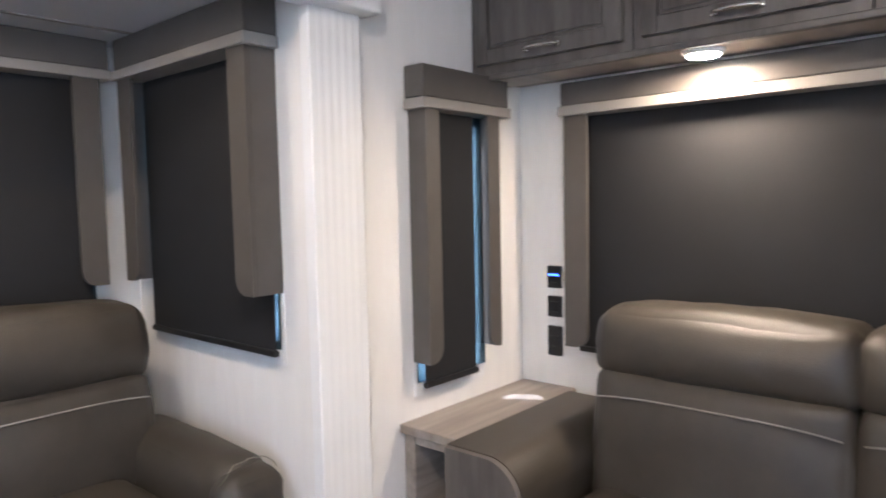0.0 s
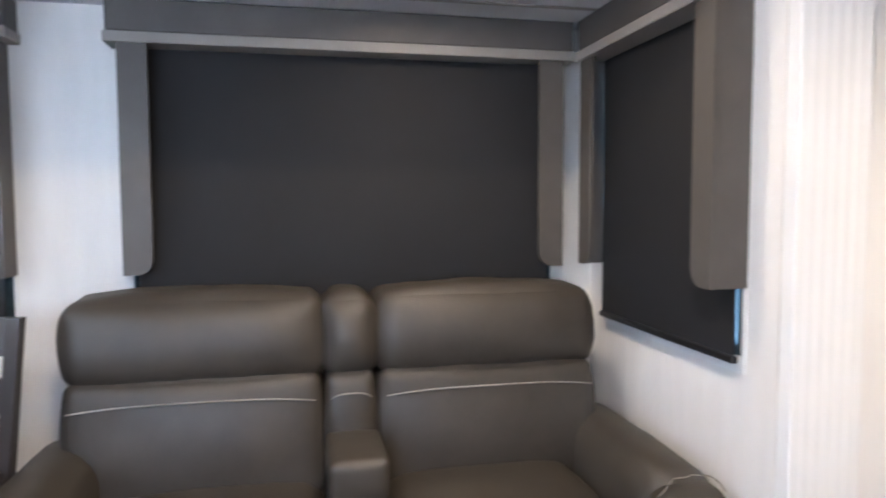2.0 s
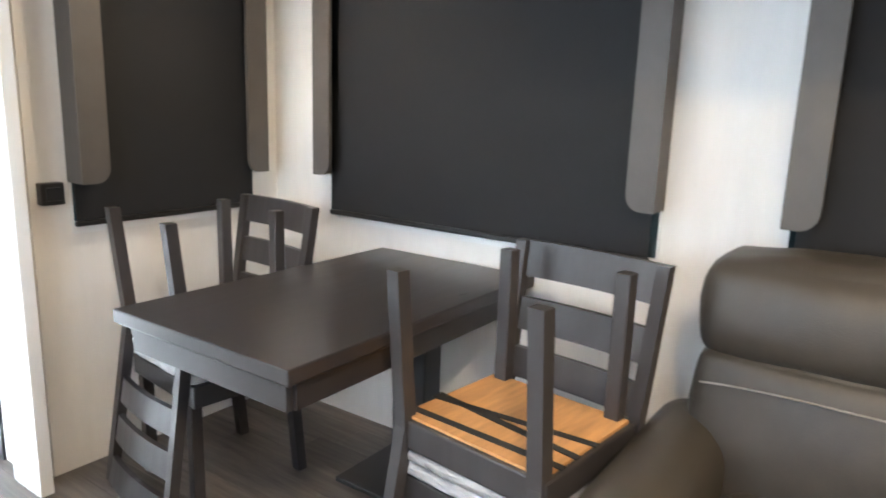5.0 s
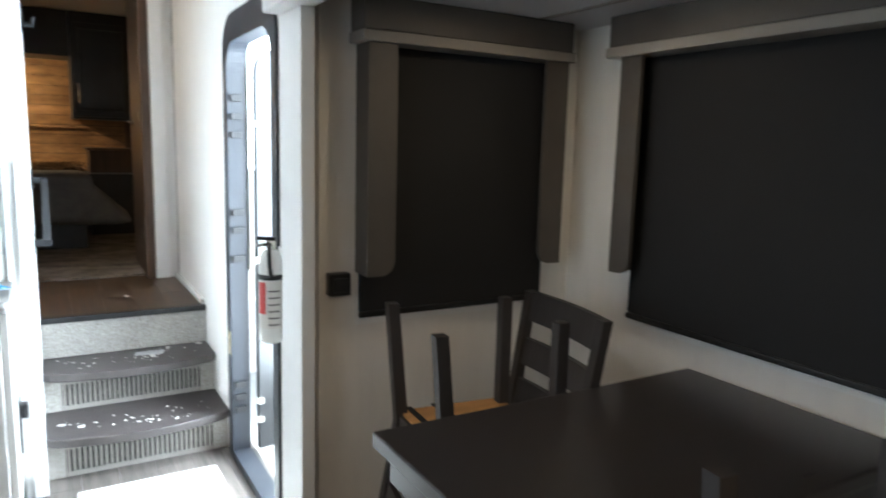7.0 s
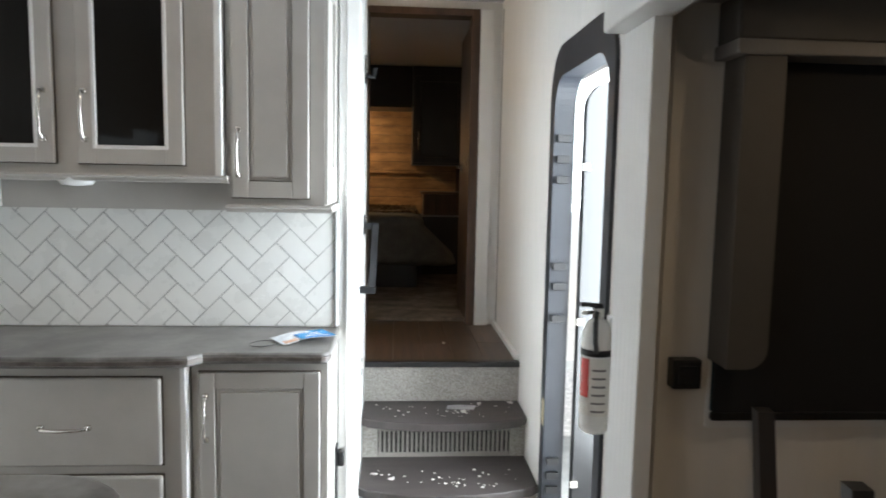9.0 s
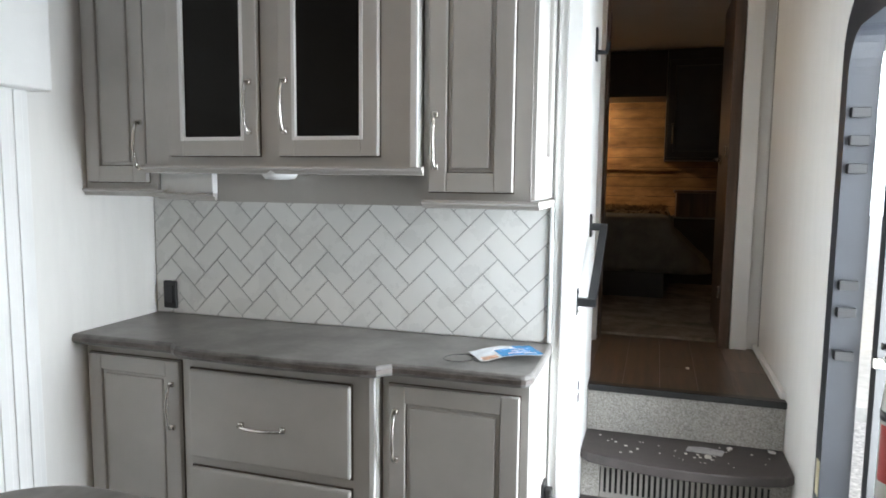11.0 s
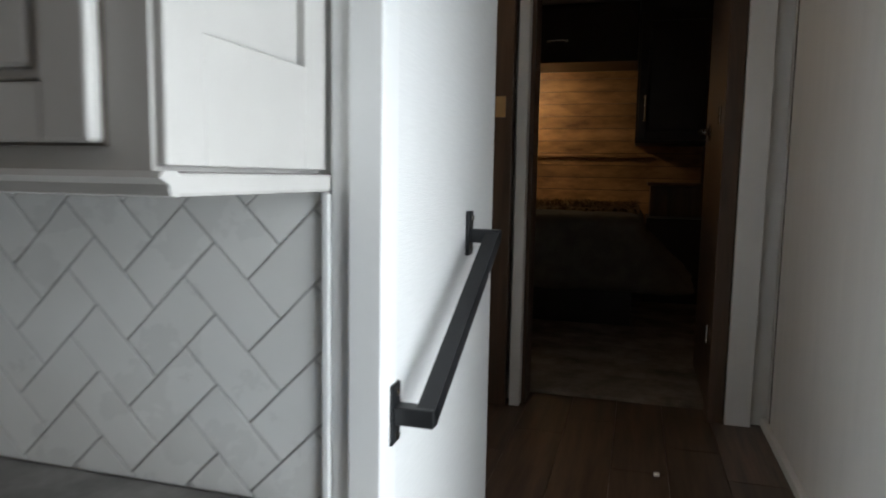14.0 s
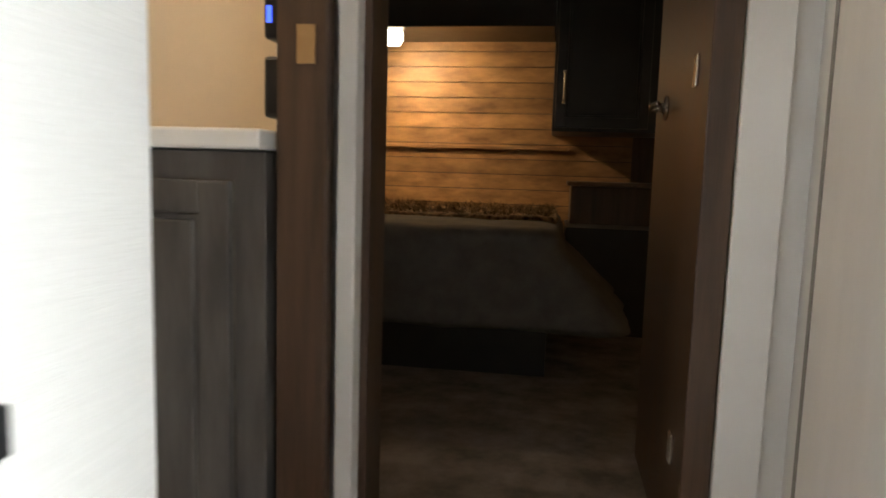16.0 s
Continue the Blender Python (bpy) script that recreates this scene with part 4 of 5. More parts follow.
part("bar", square_bar([(XH + 0.054, 5.845, 1.05), (XH + 0.054, 6.285, 1.275)], 0.014), blackmetal_m, hr)
for y, z in ((5.845, 1.05), (6.285, 1.275)):
    part("arm", B(XH + 0.008, XH + 0.068, y - 0.014, y + 0.014, z - 0.0135, z + 0.0135, bevel=0.002), blackmetal_m, hr)

# ---- stairs ----
st = thing("stairs", (-0.39, 6.1, 0), "two dark bow-front treads with slatted vents and grey carpet", "stairs")
def tread(yc, bow, yb, z):
    p = [(XH + 0.001, yb), (XH + 0.001, yc + 0.03)] + [(XH + 0.03 + (-XH - 0.06) * k / 12, yc - bow * (1 - (2 * k / 12 - 1) ** 2)) for k in range(13)] + [(-0.001, yc + 0.03), (-0.001, yb)]
    return slab(p, z - 0.04, z, 0.008)
for i, (yc, yr, yb, z) in enumerate(((5.88, 5.93, 6.24, 0.2), (6.165, 6.215, YL + 0.02, 0.4))):
    part("tread", tread(yc, 0.065, yb, z), tread_m, st, "dark vinyl bow-front tread with white debris")
    # Solid board; its near-black colour paints in the unlit hollow behind the slats.
    ri = part("riser", B(XH + 0.002, -0.002, yr + 0.012, yr + 0.04, z - 0.2, z - 0.041), void_m, st)
    for x0, x1 in ((XH + 0.002, XH + 0.075), (-0.075, -0.002)):
        part("carpet_strip", B(x0, x1, yr, yr + 0.011, z - 0.2, z - 0.041, bevel=0.003), carpet_m, ri, "grey speckled carpet")
    g = part("vent_grille", B(XH + 0.077, -0.077, yr + 0.002, yr + 0.011, z - 0.075, z - 0.042), grille_m, ri, "grey vertical-slat vent")
    part("grille_rail", B(XH + 0.077, -0.077, yr + 0.002, yr + 0.011, z - 0.199, z - 0.18), grille_m, ri)
    x = XH + 0.08
    while x < -0.085:
        part("slat", B(x, x + 0.011, yr + 0.001, yr + 0.012, z - 0.181, z - 0.074), grille_m, ri)
        x += 0.0212
part("riser_carpet", B(XH + 0.002, -0.002, YL, YL + 0.02, 0.40, ZL - 0.022, bevel=0.004), carpet_m, st, "grey speckled carpet riser")
part("nosing", B(XH + 0.002, -0.002, YL - 0.02, YL + 0.03, ZL - 0.024, ZL + 0.004, bevel=0.005), dark_m, st, "black landing edge strip")
random.seed(5)
for n, (yc, z) in enumerate(((5.93, 0.2), (6.24, 0.4))):
    db = bmesh.new()
    for k in range(42):
        cl = random.random() < 0.5
        x = random.gauss(-0.36, 0.09) if cl else random.uniform(XH + 0.05, -0.05)
        y = yc + (random.gauss(0.0, 0.03) if cl else random.uniform(-0.05, 0.14))
        s = random.uniform(0.002, 0.006) * (2.2 if random.random() < 0.12 else 1)
        v = bmesh.ops.create_icosphere(db, subdivisions=1, radius=s)["verts"]
        for q in v:
            q.co = Vector((x + q.co.x * random.uniform(0.7, 1.8), y + q.co.y * random.uniform(0.7, 1.8), z + 0.5 * s + q.co.z * 0.5))
    single("debris", db, debris_m, "white crumbs of plaster on the dark tread", "debris", (-0.36, yc, z), kind="stuff")
single("debris", B(-0.362, -0.346, 6.78, 6.80, ZL + 0.001, ZL + 0.009, bevel=0.003), debris_m, "small white crumb on the landing planks", "debris", (-0.354, 6.79, ZL))
single("plastic_scrap", prism(bmesh.new(), [(-0.37, 6.30), (-0.24, 6.285), (-0.225, 6.335), (-0.30, 6.35), (-0.36, 6.34)], lambda u, v, q: (u, v, 0.401 + 0.004 * q + 0.03 * max(0, v - 6.31))), wrap_m, "crumpled clear plastic scrap on the upper tread", "scrap", (-0.30, 6.32, 0.4))
hk = thing("wall_hook", (XH, 6.29, 1.92), "black metal hook high on the stair wall", "hook")
part("plate", B(XH, XH + 0.008, 6.265, 6.305, 1.915, 2.04, bevel=0.003), blackmetal_m, hk)
part("prong", square_bar([(XH + 0.006, 6.285, 1.95), (XH + 0.04, 6.285, 1.945), (XH + 0.05, 6.285, 1.985)], 0.008), blackmetal_m, hk)
structure("wall_under_landing", B(XH, 0.0, YL + 0.021, YL + 0.05, 0, ZL - 0.012), carpet_m, "carpeted face under the landing")
structure("floor_landing", B(XL, 1.3, YL + 0.05, 10.2, ZL - 0.06, ZL - 0.006), grout_m, "dark bedding under the landing planks")
mat = thing("door_mat", (-0.4, 5.5, 0), "pale grey doormat on the floor by the entry", "mat")
part("pad", cushion(-0.66, -0.1, 5.10, 5.74, 0.001, 0.014, r=0.006, wrinkle=0.001, n=8), paper_m, mat, smooth=True)

# ---- entry door ----
dj = thing("door_frame", (0.0, 5.45, 0), "dark aluminium entry door frame with rounded top corners", "door frame", kind="structure")
def rounded(y0, y1, z0, z1, r):
    return [(y0, z0), (y1, z0)] + arc(y1 - r, z1 - r, r, 0, 90, 8) + arc(y0 + r, z1 - r, r, 90, 180, 8)
def ring(bm, outer, inner, x0, x1):
    n = len(outer)
    a, b = [bm.verts.new((x0, *p)) for p in outer], [bm.verts.new((x0, *p)) for p in inner]
    c_, d_ = [bm.verts.new((x1, *p)) for p in outer], [bm.verts.new((x1, *p)) for p in inner]
    for i in range(n):
        j = (i + 1) % n
        for q in ((a[i], a[j], b[j], b[i]), (c_[i], d_[i], d_[j], c_[j]), (a[i], c_[i], c_[j], a[j]), (b[i], b[j], d_[j], d_[i])):
            bm.faces.new(q)
    bmesh.ops.recalc_face_normals(bm, faces=bm.faces)
    return bm
part("frame", ring(bmesh.new(), rounded(5.06, 5.86, 0.0, 2.0, 0.17), rounded(5.12, 5.79, 0.04, 1.885, 0.12), -0.012, 0.07), jamb_m, dj)
for z in (0.24, 0.30, 0.36, 0.95, 1.08, 1.16, 1.50, 1.58, 1.66):
    part("hinge", B(0.0, 0.05, 5.772, 5.7895, z - 0.014, z + 0.014, bevel=0.002), dark_m, dj)
part("sticker", B(-0.0135, -0.0122, 5.80, 5.835, 0.50, 0.61), yellow_m, dj, "cream paper sticker")
ld = thing("entry_door", (0.09, 5.74, 0), "entry door swung open outward, dark frame round a bright screen", "door")
def leaf_ring(o, i, d0, d1):
    """Local: first axis along the leaf from the hinge, second its thickness."""
    bm = ring(bmesh.new(), o, i, d0, d1)
    ang = radians(8)
    for v in bm.verts:
        t, a, z = v.co
        v.co = Vector((0.10 + a * math.cos(ang) - t * math.sin(ang), 5.735 + a * math.sin(ang) + t * math.cos(ang), z))
    bmesh.ops.recalc_face_normals(bm, faces=bm.faces)
    return bm
part("leaf_frame", leaf_ring(rounded(0.0, 0.68, 0.05, 1.88, 0.11), rounded(0.09, 0.60, 0.16, 1.79, 0.07), 0.0, 0.035), dark_m, ld)
for z in (0.20, 0.29, 0.95, 1.55):
    part("hinge", B(0.085, 0.115, 5.715, 5.733, z - 0.014, z + 0.014), nickel_m, ld)

# fire extinguisher on the moulding
ex = thing("fire_extinguisher", (-0.085, 5.035, 0.735), "white fire extinguisher with red label hanging by the door", "extinguisher")
ey, exx = 5.015, -0.085
part("cylinder", lathe(bmesh.new(), exx, ey, [(0.030, 0.735), (0.040, 0.745), (0.041, 0.76), (0.041, 0.985), (0.038, 1.02), (0.027, 1.045), (0.014, 1.055)], 28), ext_m, ex, smooth=True)
part("band", lathe(bmesh.new(), exx, ey, [(0.0425, 0.955), (0.0425, 0.972), (0.041, 0.973)], 28), dark_m, ex, "black strap", smooth=True)
lb = bmesh.new()
def wrap(bm, a0, a1, z0, z1, r):
    n = 10
    lo = [bm.verts.new((exx + r * math.cos(radians(a0 + (a1 - a0) * k / n)), ey + r * math.sin(radians(a0 + (a1 - a0) * k / n)), z0)) for k in range(n + 1)]
    hi = [bm.verts.new((v.co.x, v.co.y, z1)) for v in lo]
    for k in range(n):
        bm.faces.new((lo[k], lo[k + 1], hi[k + 1], hi[k]))
    return bm
part("label", wrap(bmesh.new(), 185, 320, 0.79, 0.95, 0.0416), paper_m, ex, "pale printed label", True)
part("red_label", wrap(bmesh.new(), 185, 228, 0.84, 0.948, 0.0420), red_m, ex, "red label panel", True)
for k in range(6):
    part("print_line", wrap(bmesh.new(), 240, 292, 0.80 + k * 0.023, 0.806 + k * 0.023, 0.0420), ink_m, ex, "", True)
part("valve", B(exx - 0.013, exx + 0.013, ey - 0.013, ey + 0.013, 1.053, 1.085, bevel=0.003), nickel_m, ex, "metal valve")
part("lever", square_bar([(exx - 0.05, ey - 0.005, 1.095), (exx + 0.01, ey, 1.09)], 0.006), dark_m, ex, "black lever")
part("grip", square_bar([(exx - 0.045, ey - 0.005, 1.07), (exx + 0.01, ey, 1.075)], 0.005), nickel_m, ex)
part("hose", tube(bmesh.new(), [(exx - 0.01, ey - 0.02, 1.075), (exx - 0.02, ey - 0.045, 1.05), (exx - 0.02, ey - 0.052, 1.0), (exx - 0.015, ey - 0.05, 0.97)], 0.007, 8), dark_m, ex, smooth=True)
part("bracket", B(exx + 0.030, exx + 0.043, ey - 0.02, ey + 0.02, 0.94, 1.06), trim_m, ex)
ex.location, ex.scale = (-0.046, 5.036, 0.78), (1.06, 1.06, 1.03)
b, cx, cz = wall_box("wall_socket", (0.072, 0.146, YF - 0.04, YF, 0.982, 1.056), "black round socket plate under the end window")
part("insert", B(0.085, 0.134, YF - 0.046, YF - 0.04, 0.996, 1.042, bevel=0.006), blackmetal_m, b)

# ---- hall, bath and bedroom ----
wall_with_holes("wall_partition", "y", YD, 0.06, -2.4, 0.0, ZL, ZC + 0.25, [(-0.812, -0.134, ZL - 0.01, 2.50), (-2.38, -0.99, ZL - 0.01, 2.5)], wall_m, "white partition with the bedroom doorway")
structure("trim_hall_return", B(-0.132, -0.052, YD - 0.035, YD - 0.001, ZL, 2.5, bevel=0.003), trim_m, "white strip beside the bedroom door frame")
structure("trim_hall_base", B(-0.02, -0.001, YL + 0.03, YD - 0.001, ZL, ZL + 0.03, bevel=0.004), trim_m, "white baseboard on the landing")
structure("trim_hall_seam", B(-0.004, -0.0005, 7.235, 7.243, ZL, ZC + 0.2), tape_m, "thin seam strip in the hall wall")
bd = thing("door_frame_bedroom", (-0.45, YD, ZL), "brown wood frame of the bedroom doorway", "door frame", kind="structure")
part("jamb", B(-0.186, -0.134, YD - 0.03, YD + 0.09, ZL, 2.5, bevel=0.003), frame_m, bd)
part("jamb", B(-0.806, -0.788, YD - 0.03, YD + 0.09, ZL, 2.5, bevel=0.003), frame_m, bd)
part("head", B(-0.787, -0.187, YD - 0.028, YD + 0.09, 2.46, 2.5), frame_m, bd)
structure("trim_white_strip", B(-0.84, -0.803, YD - 0.075, YD - 0.02, ZL, 2.5, bevel=0.004), trim_m, "white vertical strip between the two doorways")
bp = thing("door_bathroom", (-0.86, 7.2, ZL), "brown sliding bathroom door edge with brass latch plate", "door")
part("edge_panel", B(-0.945, -0.848, 7.195, 7.235, ZL + 0.005, 2.5, bevel=0.004), frame_m, bp)
part("latch_plate", B(-0.905, -0.871, 7.191, 7.195, 1.592, 1.66), M("brass_plate", (0.62, 0.42, 0.22), 0.3, metal=0.7, bump=0.02), bp, "brass latch plate")
bl = thing("door_bedroom", (-0.15, 7.4, ZL), "brown wood bedroom door standing open against the wall", "door")
part("leaf", B(-0.178, -0.145, 7.405, 7.97, ZL + 0.01, 2.44, bevel=0.003), frame_m, bl)
for z in (0.875, 1.61):
    part("hinge", B(-0.1935, -0.1865, 7.36, 7.39, z - 0.03, z + 0.03, bevel=0.002), nickel_m, bl, "steel hinge")
hl = bmesh.new()
tube(hl, [(-0.178, 7.78, 1.58), (-0.217, 7.78, 1.58)], 0.012, 12)
tube(hl, [(-0.217, 7.78, 1.58), (-0.222, 7.73, 1.58), (-0.216, 7.67, 1.578)], 0.007, 10)
tube(hl, [(-0.177, 7.78, 1.58), (-0.184, 7.78, 1.58)], 0.03, 16)
part("lever_handle", hl, nickel_m, bl, "bright nickel lever handle", True)

# bathroom vanity
structure("wall_bath_back", B(-2.38, -0.92, 7.62, 7.68, ZL, 2.55), cream_m, "warm cream bathroom wall")
structure("wall_bath_side", B(-0.955, -0.935, 7.24, 7.62, ZL, 2.55), cream_m, "warm cream bathroom side wall")
structure("wall_bath_far", B(-2.42, -2.38, 5.87, 7.62, ZL, 2.55), cream_m, "cream far bathroom wall")
vn = thing("bathroom_vanity", (-1.3, 7.35, ZL), "dark grey wood vanity with white top", "vanity")
part("body", B(-1.75, -0.958, 7.18, 7.618, ZL, 1.435, bevel=0.003), oakdark_m, vn)
part("countertop", B(-1.77, -0.958, 7.155, 7.618, 1.437, 1.475, bevel=0.006), vantop_m, vn, "white vanity top")
raised_door("door", vn, 7.18, -1.72, -1.38, ZL + 0.08, 1.38, oakdark_m, frame=0.06)
raised_door("door", vn, 7.18, -1.36, -1.02, ZL + 0.08, 1.38, oakdark_m, frame=0.06)
for z0, z1, led in ((1.645, 1.735, True), (1.50, 1.615, False)):
    t = thing("wall_control", (-0.94, 7.27, z0), "black wall control in the bathroom", "control")
    part("case", B(-0.992, -0.956, 7.245, 7.30, z0, z1, bevel=0.008), dark_m, t)
    if led:
        part("display", B(-0.985, -0.975, 7.2435, 7.2448, z0 + 0.03, z0 + 0.06), blueled_m, t, "small blue display")
lamp("bath_lamp", "POINT", Matrix.Translation((-1.35, 6.98, 2.36)), 14, (1.0, 0.78, 0.52), soft=0.08)
bt = thing("bath_ceiling_light", (-1.35, 6.98, 2.55), "lit bathroom ceiling light", "lamp", "ceiling lights")
part("lens", lathe(bmesh.new(), -1.35, 6.98, [(0.07, 2.549), (0.07, 2.53), (0.05, 2.515), (0.004, 2.51)]), glow_m, bt, smooth=True)

# bedroom
structure("wall_bed_right", B(0.42, 0.48, YD + 0.06, 10.1, ZL, 2.55), cream_m, "cream bedroom side wall")
structure("wall_bed_left", B(-2.5, -2.44, 7.62, 10.1, ZL, 2.55), cream_m, "cream bedroom side wall")
structure("wall_bed_front", B(-2.5, 0.48, 10.06, 10.12, ZL, 2.55), frame_m, "dark wall behind the headboard planks")
structure("wall_bed_stub", B(-0.05, 0.48, YD + 0.06, YD + 0.1, ZL, 2.55), cream_m, "cream wall behind the open bedroom door")
structure("carpet_bedroom", B(-2.44, 0.42, YD + 0.10, 10.06, ZL - 0.005, ZL + 0.012), bedcarpet_m, "grey-brown bedroom carpet")
bed = thing("bed", (-1.1, 9.3, ZL), "bed with grey cover on a dark base", "bed")
part("base", B(-1.75, -0.45, 8.66, 10.0, ZL + 0.012, 0.86), darkcab_m, bed, "dark bed base")
def drape(p):
    k = max(0.0, (1.1 - p.z) / 0.35)
    out = 0.36 * k if p.x > -0.6 else 0.0
    return Vector((p.x + out * max(0, (p.x + 0.6) / 0.2), p.y - 0.03 * k + 0.012 * math.sin(p.x * 30) * k, p.z))
part("cover", cushion(-1.80, -0.40, 8.58, 10.02, 0.80, 1.20, r=0.06, puff=0.01, wrinkle=0.01, warp=drape, n=22), bedcloth_m, bed, "plain grey bed cover hanging down", True)
fur = bmesh.new()
random.seed(8)
for k in range(2600):
    x, y = random.uniform(-1.75, -0.45), random.uniform(9.05, 9.75)
    z = 1.20 + 0.035 + 0.02 * noise.noise((x * 5, y * 5, 0))
    d = Vector((random.gauss(0, 0.02), -0.018 + random.gauss(0, 0.016), random.uniform(0.0, 0.035)))
    w = Vector((random.gauss(0, 1), random.gauss(0, 1), 0)).normalized() * 0.006
    p = Vector((x, y, z - 0.02))
    a, b_, c_ = fur.verts.new(p - w), fur.verts.new(p + w), fur.verts.new(p + d * 1.6)
    e = fur.verts.new(p + Vector((0, 0.004, 0.004)))
    fur.faces.new((a, b_, c_)), fur.faces.new((b_, a, e)), fur.faces.new((a, c_, e)), fur.faces.new((c_, b_, e))
th = thing("fur_throw", (-1.1, 9.4, 1.2), "shaggy brown fur throw across the bed", "blanket")
part("backing", cushion(-1.77, -0.43, 9.03, 9.78, 1.19, 1.225, r=0.015, wrinkle=0.012, n=16), fur_m, th, smooth=True)
part("shag", fur, fur_m, th)["kind"] = "stuff"
ns = thing("nightstand", (-0.1, 9.75, ZL), "dark nightstand with a wooden top box beside the bed", "nightstand")
part("body", B(-0.38, 0.30, 9.45, 10.04, ZL + 0.012, 1.15, bevel=0.004), darkcab_m, ns)
part("box", B(-0.36, 0.20, 9.70, 10.04, 1.152, 1.352, bevel=0.004), frame_m, ns, "brown wood front")
part("ledge", slab([(-0.38, 10.03), (-0.38, 9.68), (-0.02, 9.64), (0.22, 9.68), (0.22, 10.03)], 1.354, 1.376, 0.004), frame_m, ns)
oc = thing("bedroom_cabinet", (-0.1, 9.8, 1.66), "black overhead cabinet over the nightstand", "cabinet")
part("body", B(-0.475, 0.40, 9.60, 10.04, 1.63, 2.54, bevel=0.004), darkcab_m, oc)
d = raised_door("door", oc, 9.60, -0.46, 0.0, 1.65, 2.45, darkcab_m, frame=0.05)
part("handle", bar_handle(bmesh.new(), (-0.42, 9.578, 1.85), 0.15, (0, 0, 1), (0, -1, 0)), nickel_m, d, smooth=True)
oh = thing("headboard_cabinet", (-1.4, 9.85, 2.2), "dark overhead bridge above the headboard", "cabinet")
part("body", B(-2.43, -0.48, 9.62, 10.04, 2.16, 2.54, bevel=0.004), darkcab_m, oh)
part("handle", bar_handle(bmesh.new(), (-1.0, 9.618, 2.3), 0.12, (1, 0, 0), (0, -1, 0)), nickel_m, oh, smooth=True)
structure("trim_headboard", B(-2.4, -0.38, 10.018, 10.033, 1.545, 1.566, bevel=0.004), plank_m, "wood ledge across the headboard planks")
sl = thing("reading_light", (-1.36, 9.74, 2.159), "lit warm reading light under the headboard bridge", "lamp")
part("lens", lathe(bmesh.new(), -1.36, 9.74, [(0.055, 2.159), (0.06, 2.12), (0.045, 2.09), (0.004, 2.085)]), glow_m, sl, smooth=True)
lamp("reading_lamp", "AREA", look((-1.34, 9.68, 2.07), (-0.95, 9.96, 1.4)), 13, (1.0, 0.70, 0.38), size=(0.16, 0.1))

# ---- outside ----
structure("ground", B(-60, 60, -60, 60, -1.0, -0.85), ground_m, "pale gravel yard outside")
# Added emissive sheets stand in for the overexposed outdoors and send light in.
backdrop_glow_m = M("glowing_white_backdrop", (0.90, 0.96, 1.0), 1.0, bump=0, var=0, emit=7.0)
structure("backdrop", box(B(58, 58.2, -40, 58, -1.0, 40), -2, 58, 58, 58.2, -1.0, 40), backdrop_glow_m, "pale glowing backdrop added for the overexposed outdoors")
structure("entry_step", B(0.08, 0.55, 5.1, 5.8, -0.25, -0.2), jamb_m, "folding metal entry step")

# ---- pieces: backsplash tiles ----
bs = thing("backsplash", (-1.6, YK, 1.1), "white herringbone tile backsplash with grey grout", "backsplash")
part("grout", B(XL + 0.002, -0.855, YK - 0.006, YK - 0.001, 0.911, 1.372), grout_m, bs)


def clip(poly, x0, x1, z0, z1):
    for ax, lim, sg in ((0, x0, 1), (0, x1, -1), (1, z0, 1), (1, z1, -1)):
        out = []
        for a, b in zip(poly, poly[1:] + poly[:1]):
            ia, ib = sg * (a[ax] - lim) >= 0, sg * (b[ax] - lim) >= 0
            if ia:
                out.append(a)
            if ia != ib:
                t = (lim - a[ax]) / (b[ax] - a[ax])
                out.append((a[0] + t * (b[0] - a[0]), a[1] + t * (b[1] - a[1])))
        poly = out
        if len(poly) < 3:
            return []
    return poly


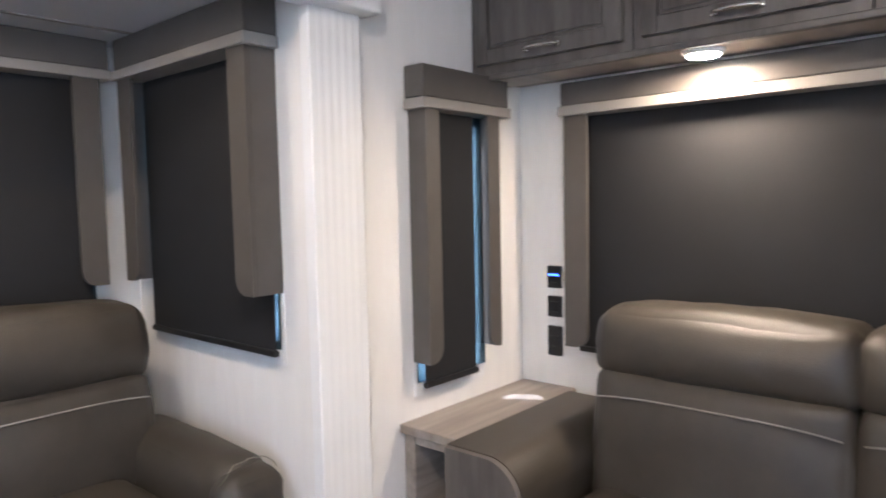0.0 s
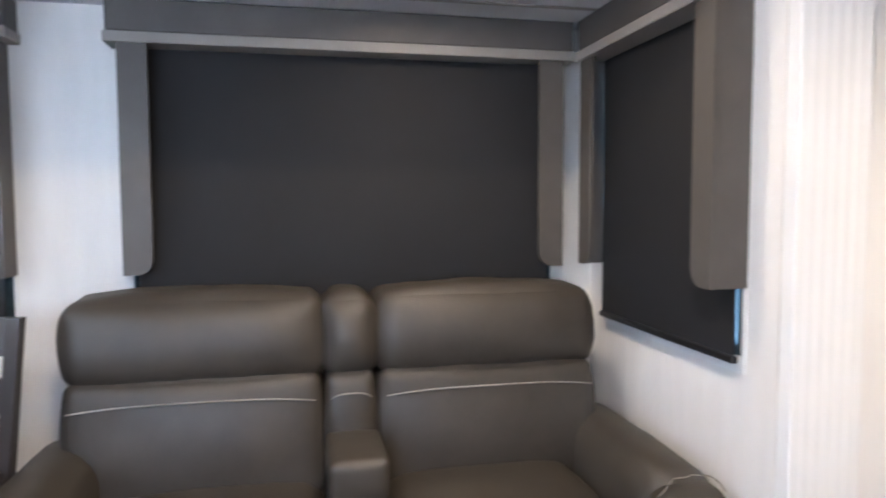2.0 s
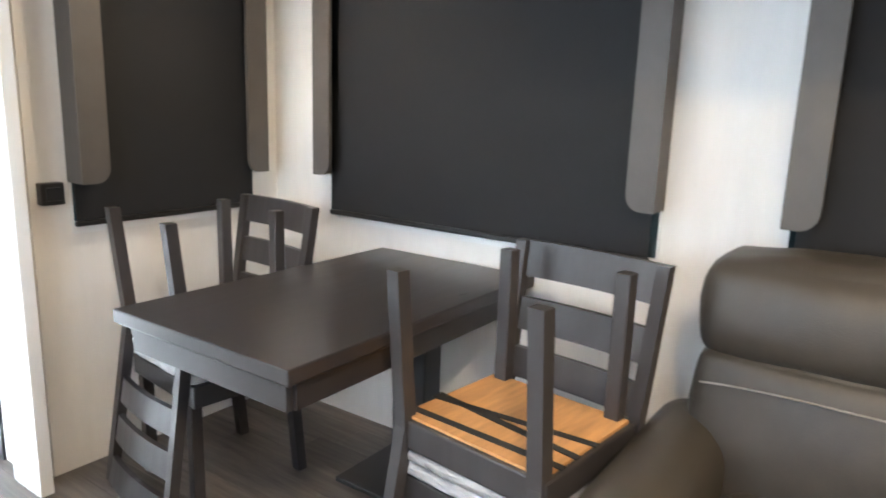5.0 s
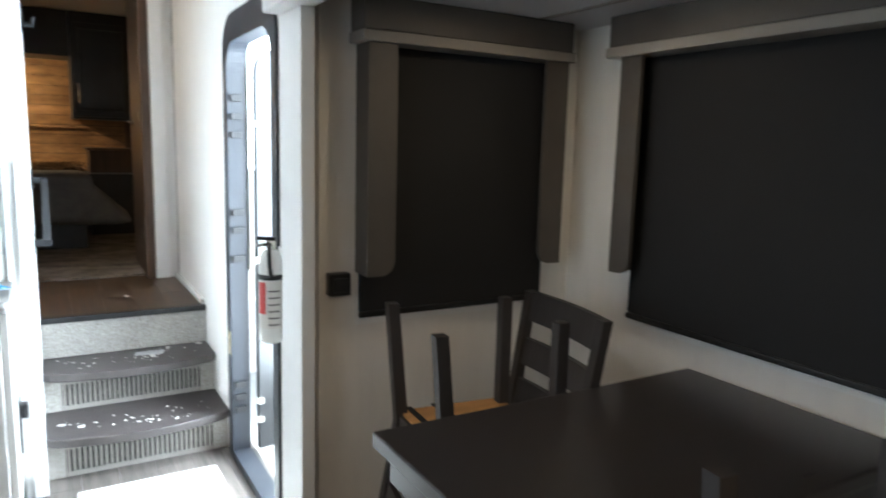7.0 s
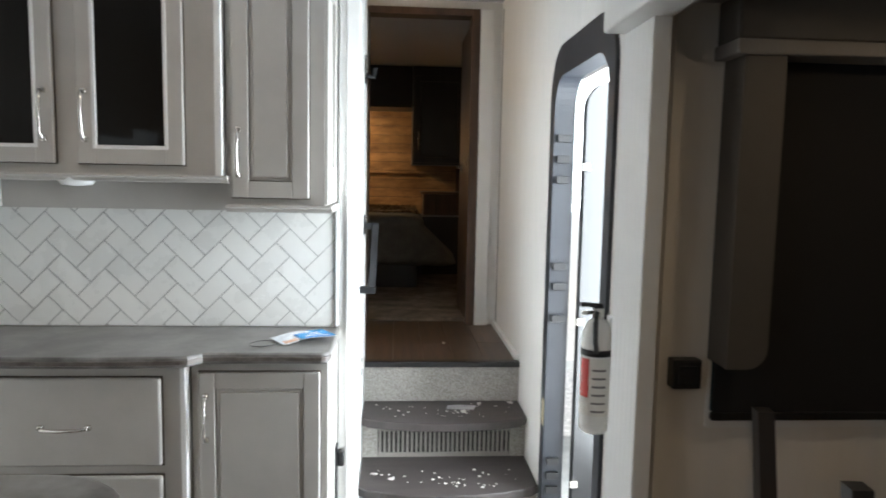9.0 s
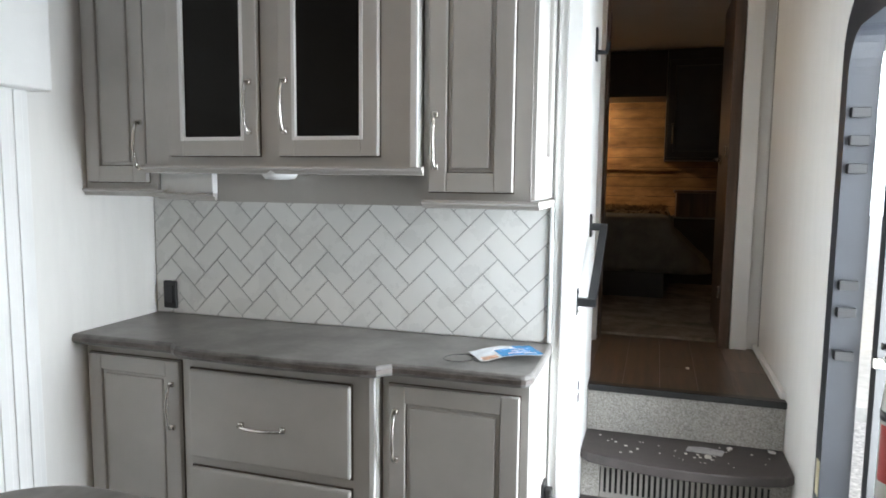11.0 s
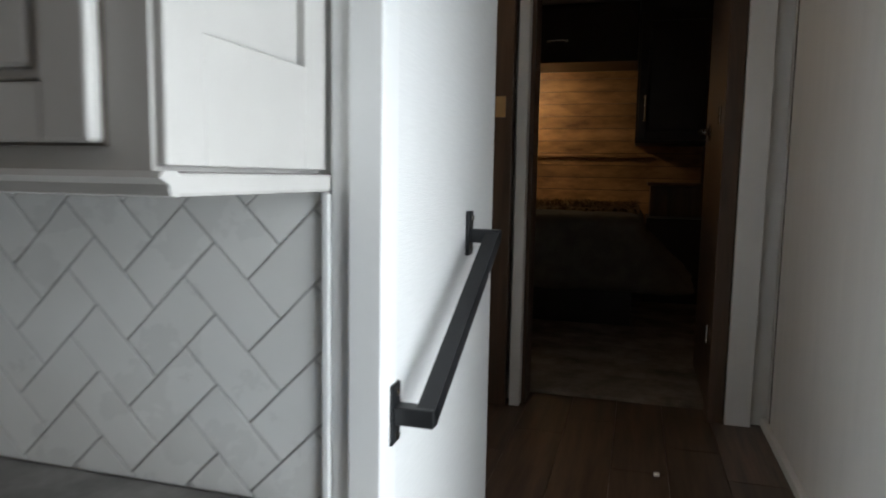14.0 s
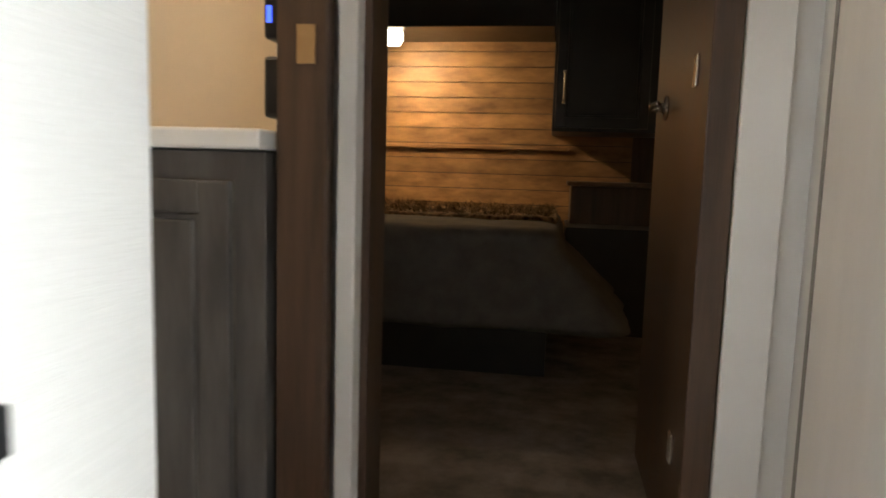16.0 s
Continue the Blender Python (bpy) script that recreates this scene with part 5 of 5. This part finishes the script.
TW, GAP = 0.0755, 0.0022
r2 = math.sqrt(0.5)
for i in range(-30, 31):
    for j in range(-30, 31):
        k = (i - j) % 4
        if k == 0:
            rect = (i, j, 2, 1)
        elif k == 3:
            rect = (i, j, 1, 2)
        else:
            continue
        x, y, w, h = rect
        q = [(x * TW + GAP, y * TW + GAP), ((x + w) * TW - GAP, y * TW + GAP), ((x + w) * TW - GAP, (y + h) * TW - GAP), (x * TW + GAP, (y + h) * TW - GAP)]
        q = [(-0.5473 - r2 * (a - b), 1.133 + r2 * (a + b)) for a, b in q]
        q = clip(q, XL + 0.006, -0.857, 0.913, 1.371)
        if len(q) < 3:
            continue
        ar = abs(sum(a[0] * b[1] - b[0] * a[1] for a, b in zip(q, q[1:] + q[:1]))) / 2
        if ar < 2e-5:
            continue
        part("tile", prism(bmesh.new(), q, lambda u, v, s: (u, YK - 0.0055 - 0.0035 * s, v)), tile_m, bs)

# headboard planks
hbd = thing("headboard", (-1.3, 10.03, 1.0), "rustic brown plank headboard wall", "headboard")
random.seed(3)
z = 1.05
while z < 2.13:
    h = 0.088
    x = -2.42 + random.uniform(0, 0.5)
    xs = [-2.42, x, -0.02] if random.random() < 0.35 else [-2.42, -0.02]
    for a, b_ in zip(xs, xs[1:]):
        o = 10.034 + random.uniform(0, 0.006)
        part("plank", B(a + 0.001, b_ - 0.001, o, 10.058, z + 0.0025, z + h - 0.0025), plank_m, hbd)
    z += h

# floor planks
fl = bpy.data.objects["floor"]
BASE[fl] = Vector((0, 0, 0))
random.seed(4)
x = XL
while x < XS - 0.01:
    y = YR - random.uniform(0, 0.9)
    x1 = min(x + 0.15, XS)
    while y < 5.9:
        y1 = y + 1.2
        a, b_ = max(y, YR), min(y1, 5.95)
        if x >= -0.02:
            a, b_ = max(a, YB), min(b_, YF)
        if b_ - a > 0.02:
            part("floor_plank", B(x + 0.0008, x1 - 0.0008, a + 0.0008, b_ - 0.0008, -0.009, 0.0), floor_m, fl)
        y = y1
    x = x1
lf = bpy.data.objects["floor_landing"]
x = -2.3
while x < -0.01:
    x1 = min(x + 0.152, -0.001)
    y = YL + 0.03 - random.uniform(0, 0.6)
    while y < YD + 0.1:
        a, b_ = max(y, YL + 0.03), min(y + 0.9, YD + 0.1)
        if x < XH - 0.02:
            a = max(a, 6.54)
        if b_ - a > 0.02:
            part("floor_plank", B(x + 0.0008, x1 - 0.0008, a + 0.0008, b_ - 0.0008, ZL - 0.007, ZL), landing_m, lf)
        y += 0.9
    x = x1
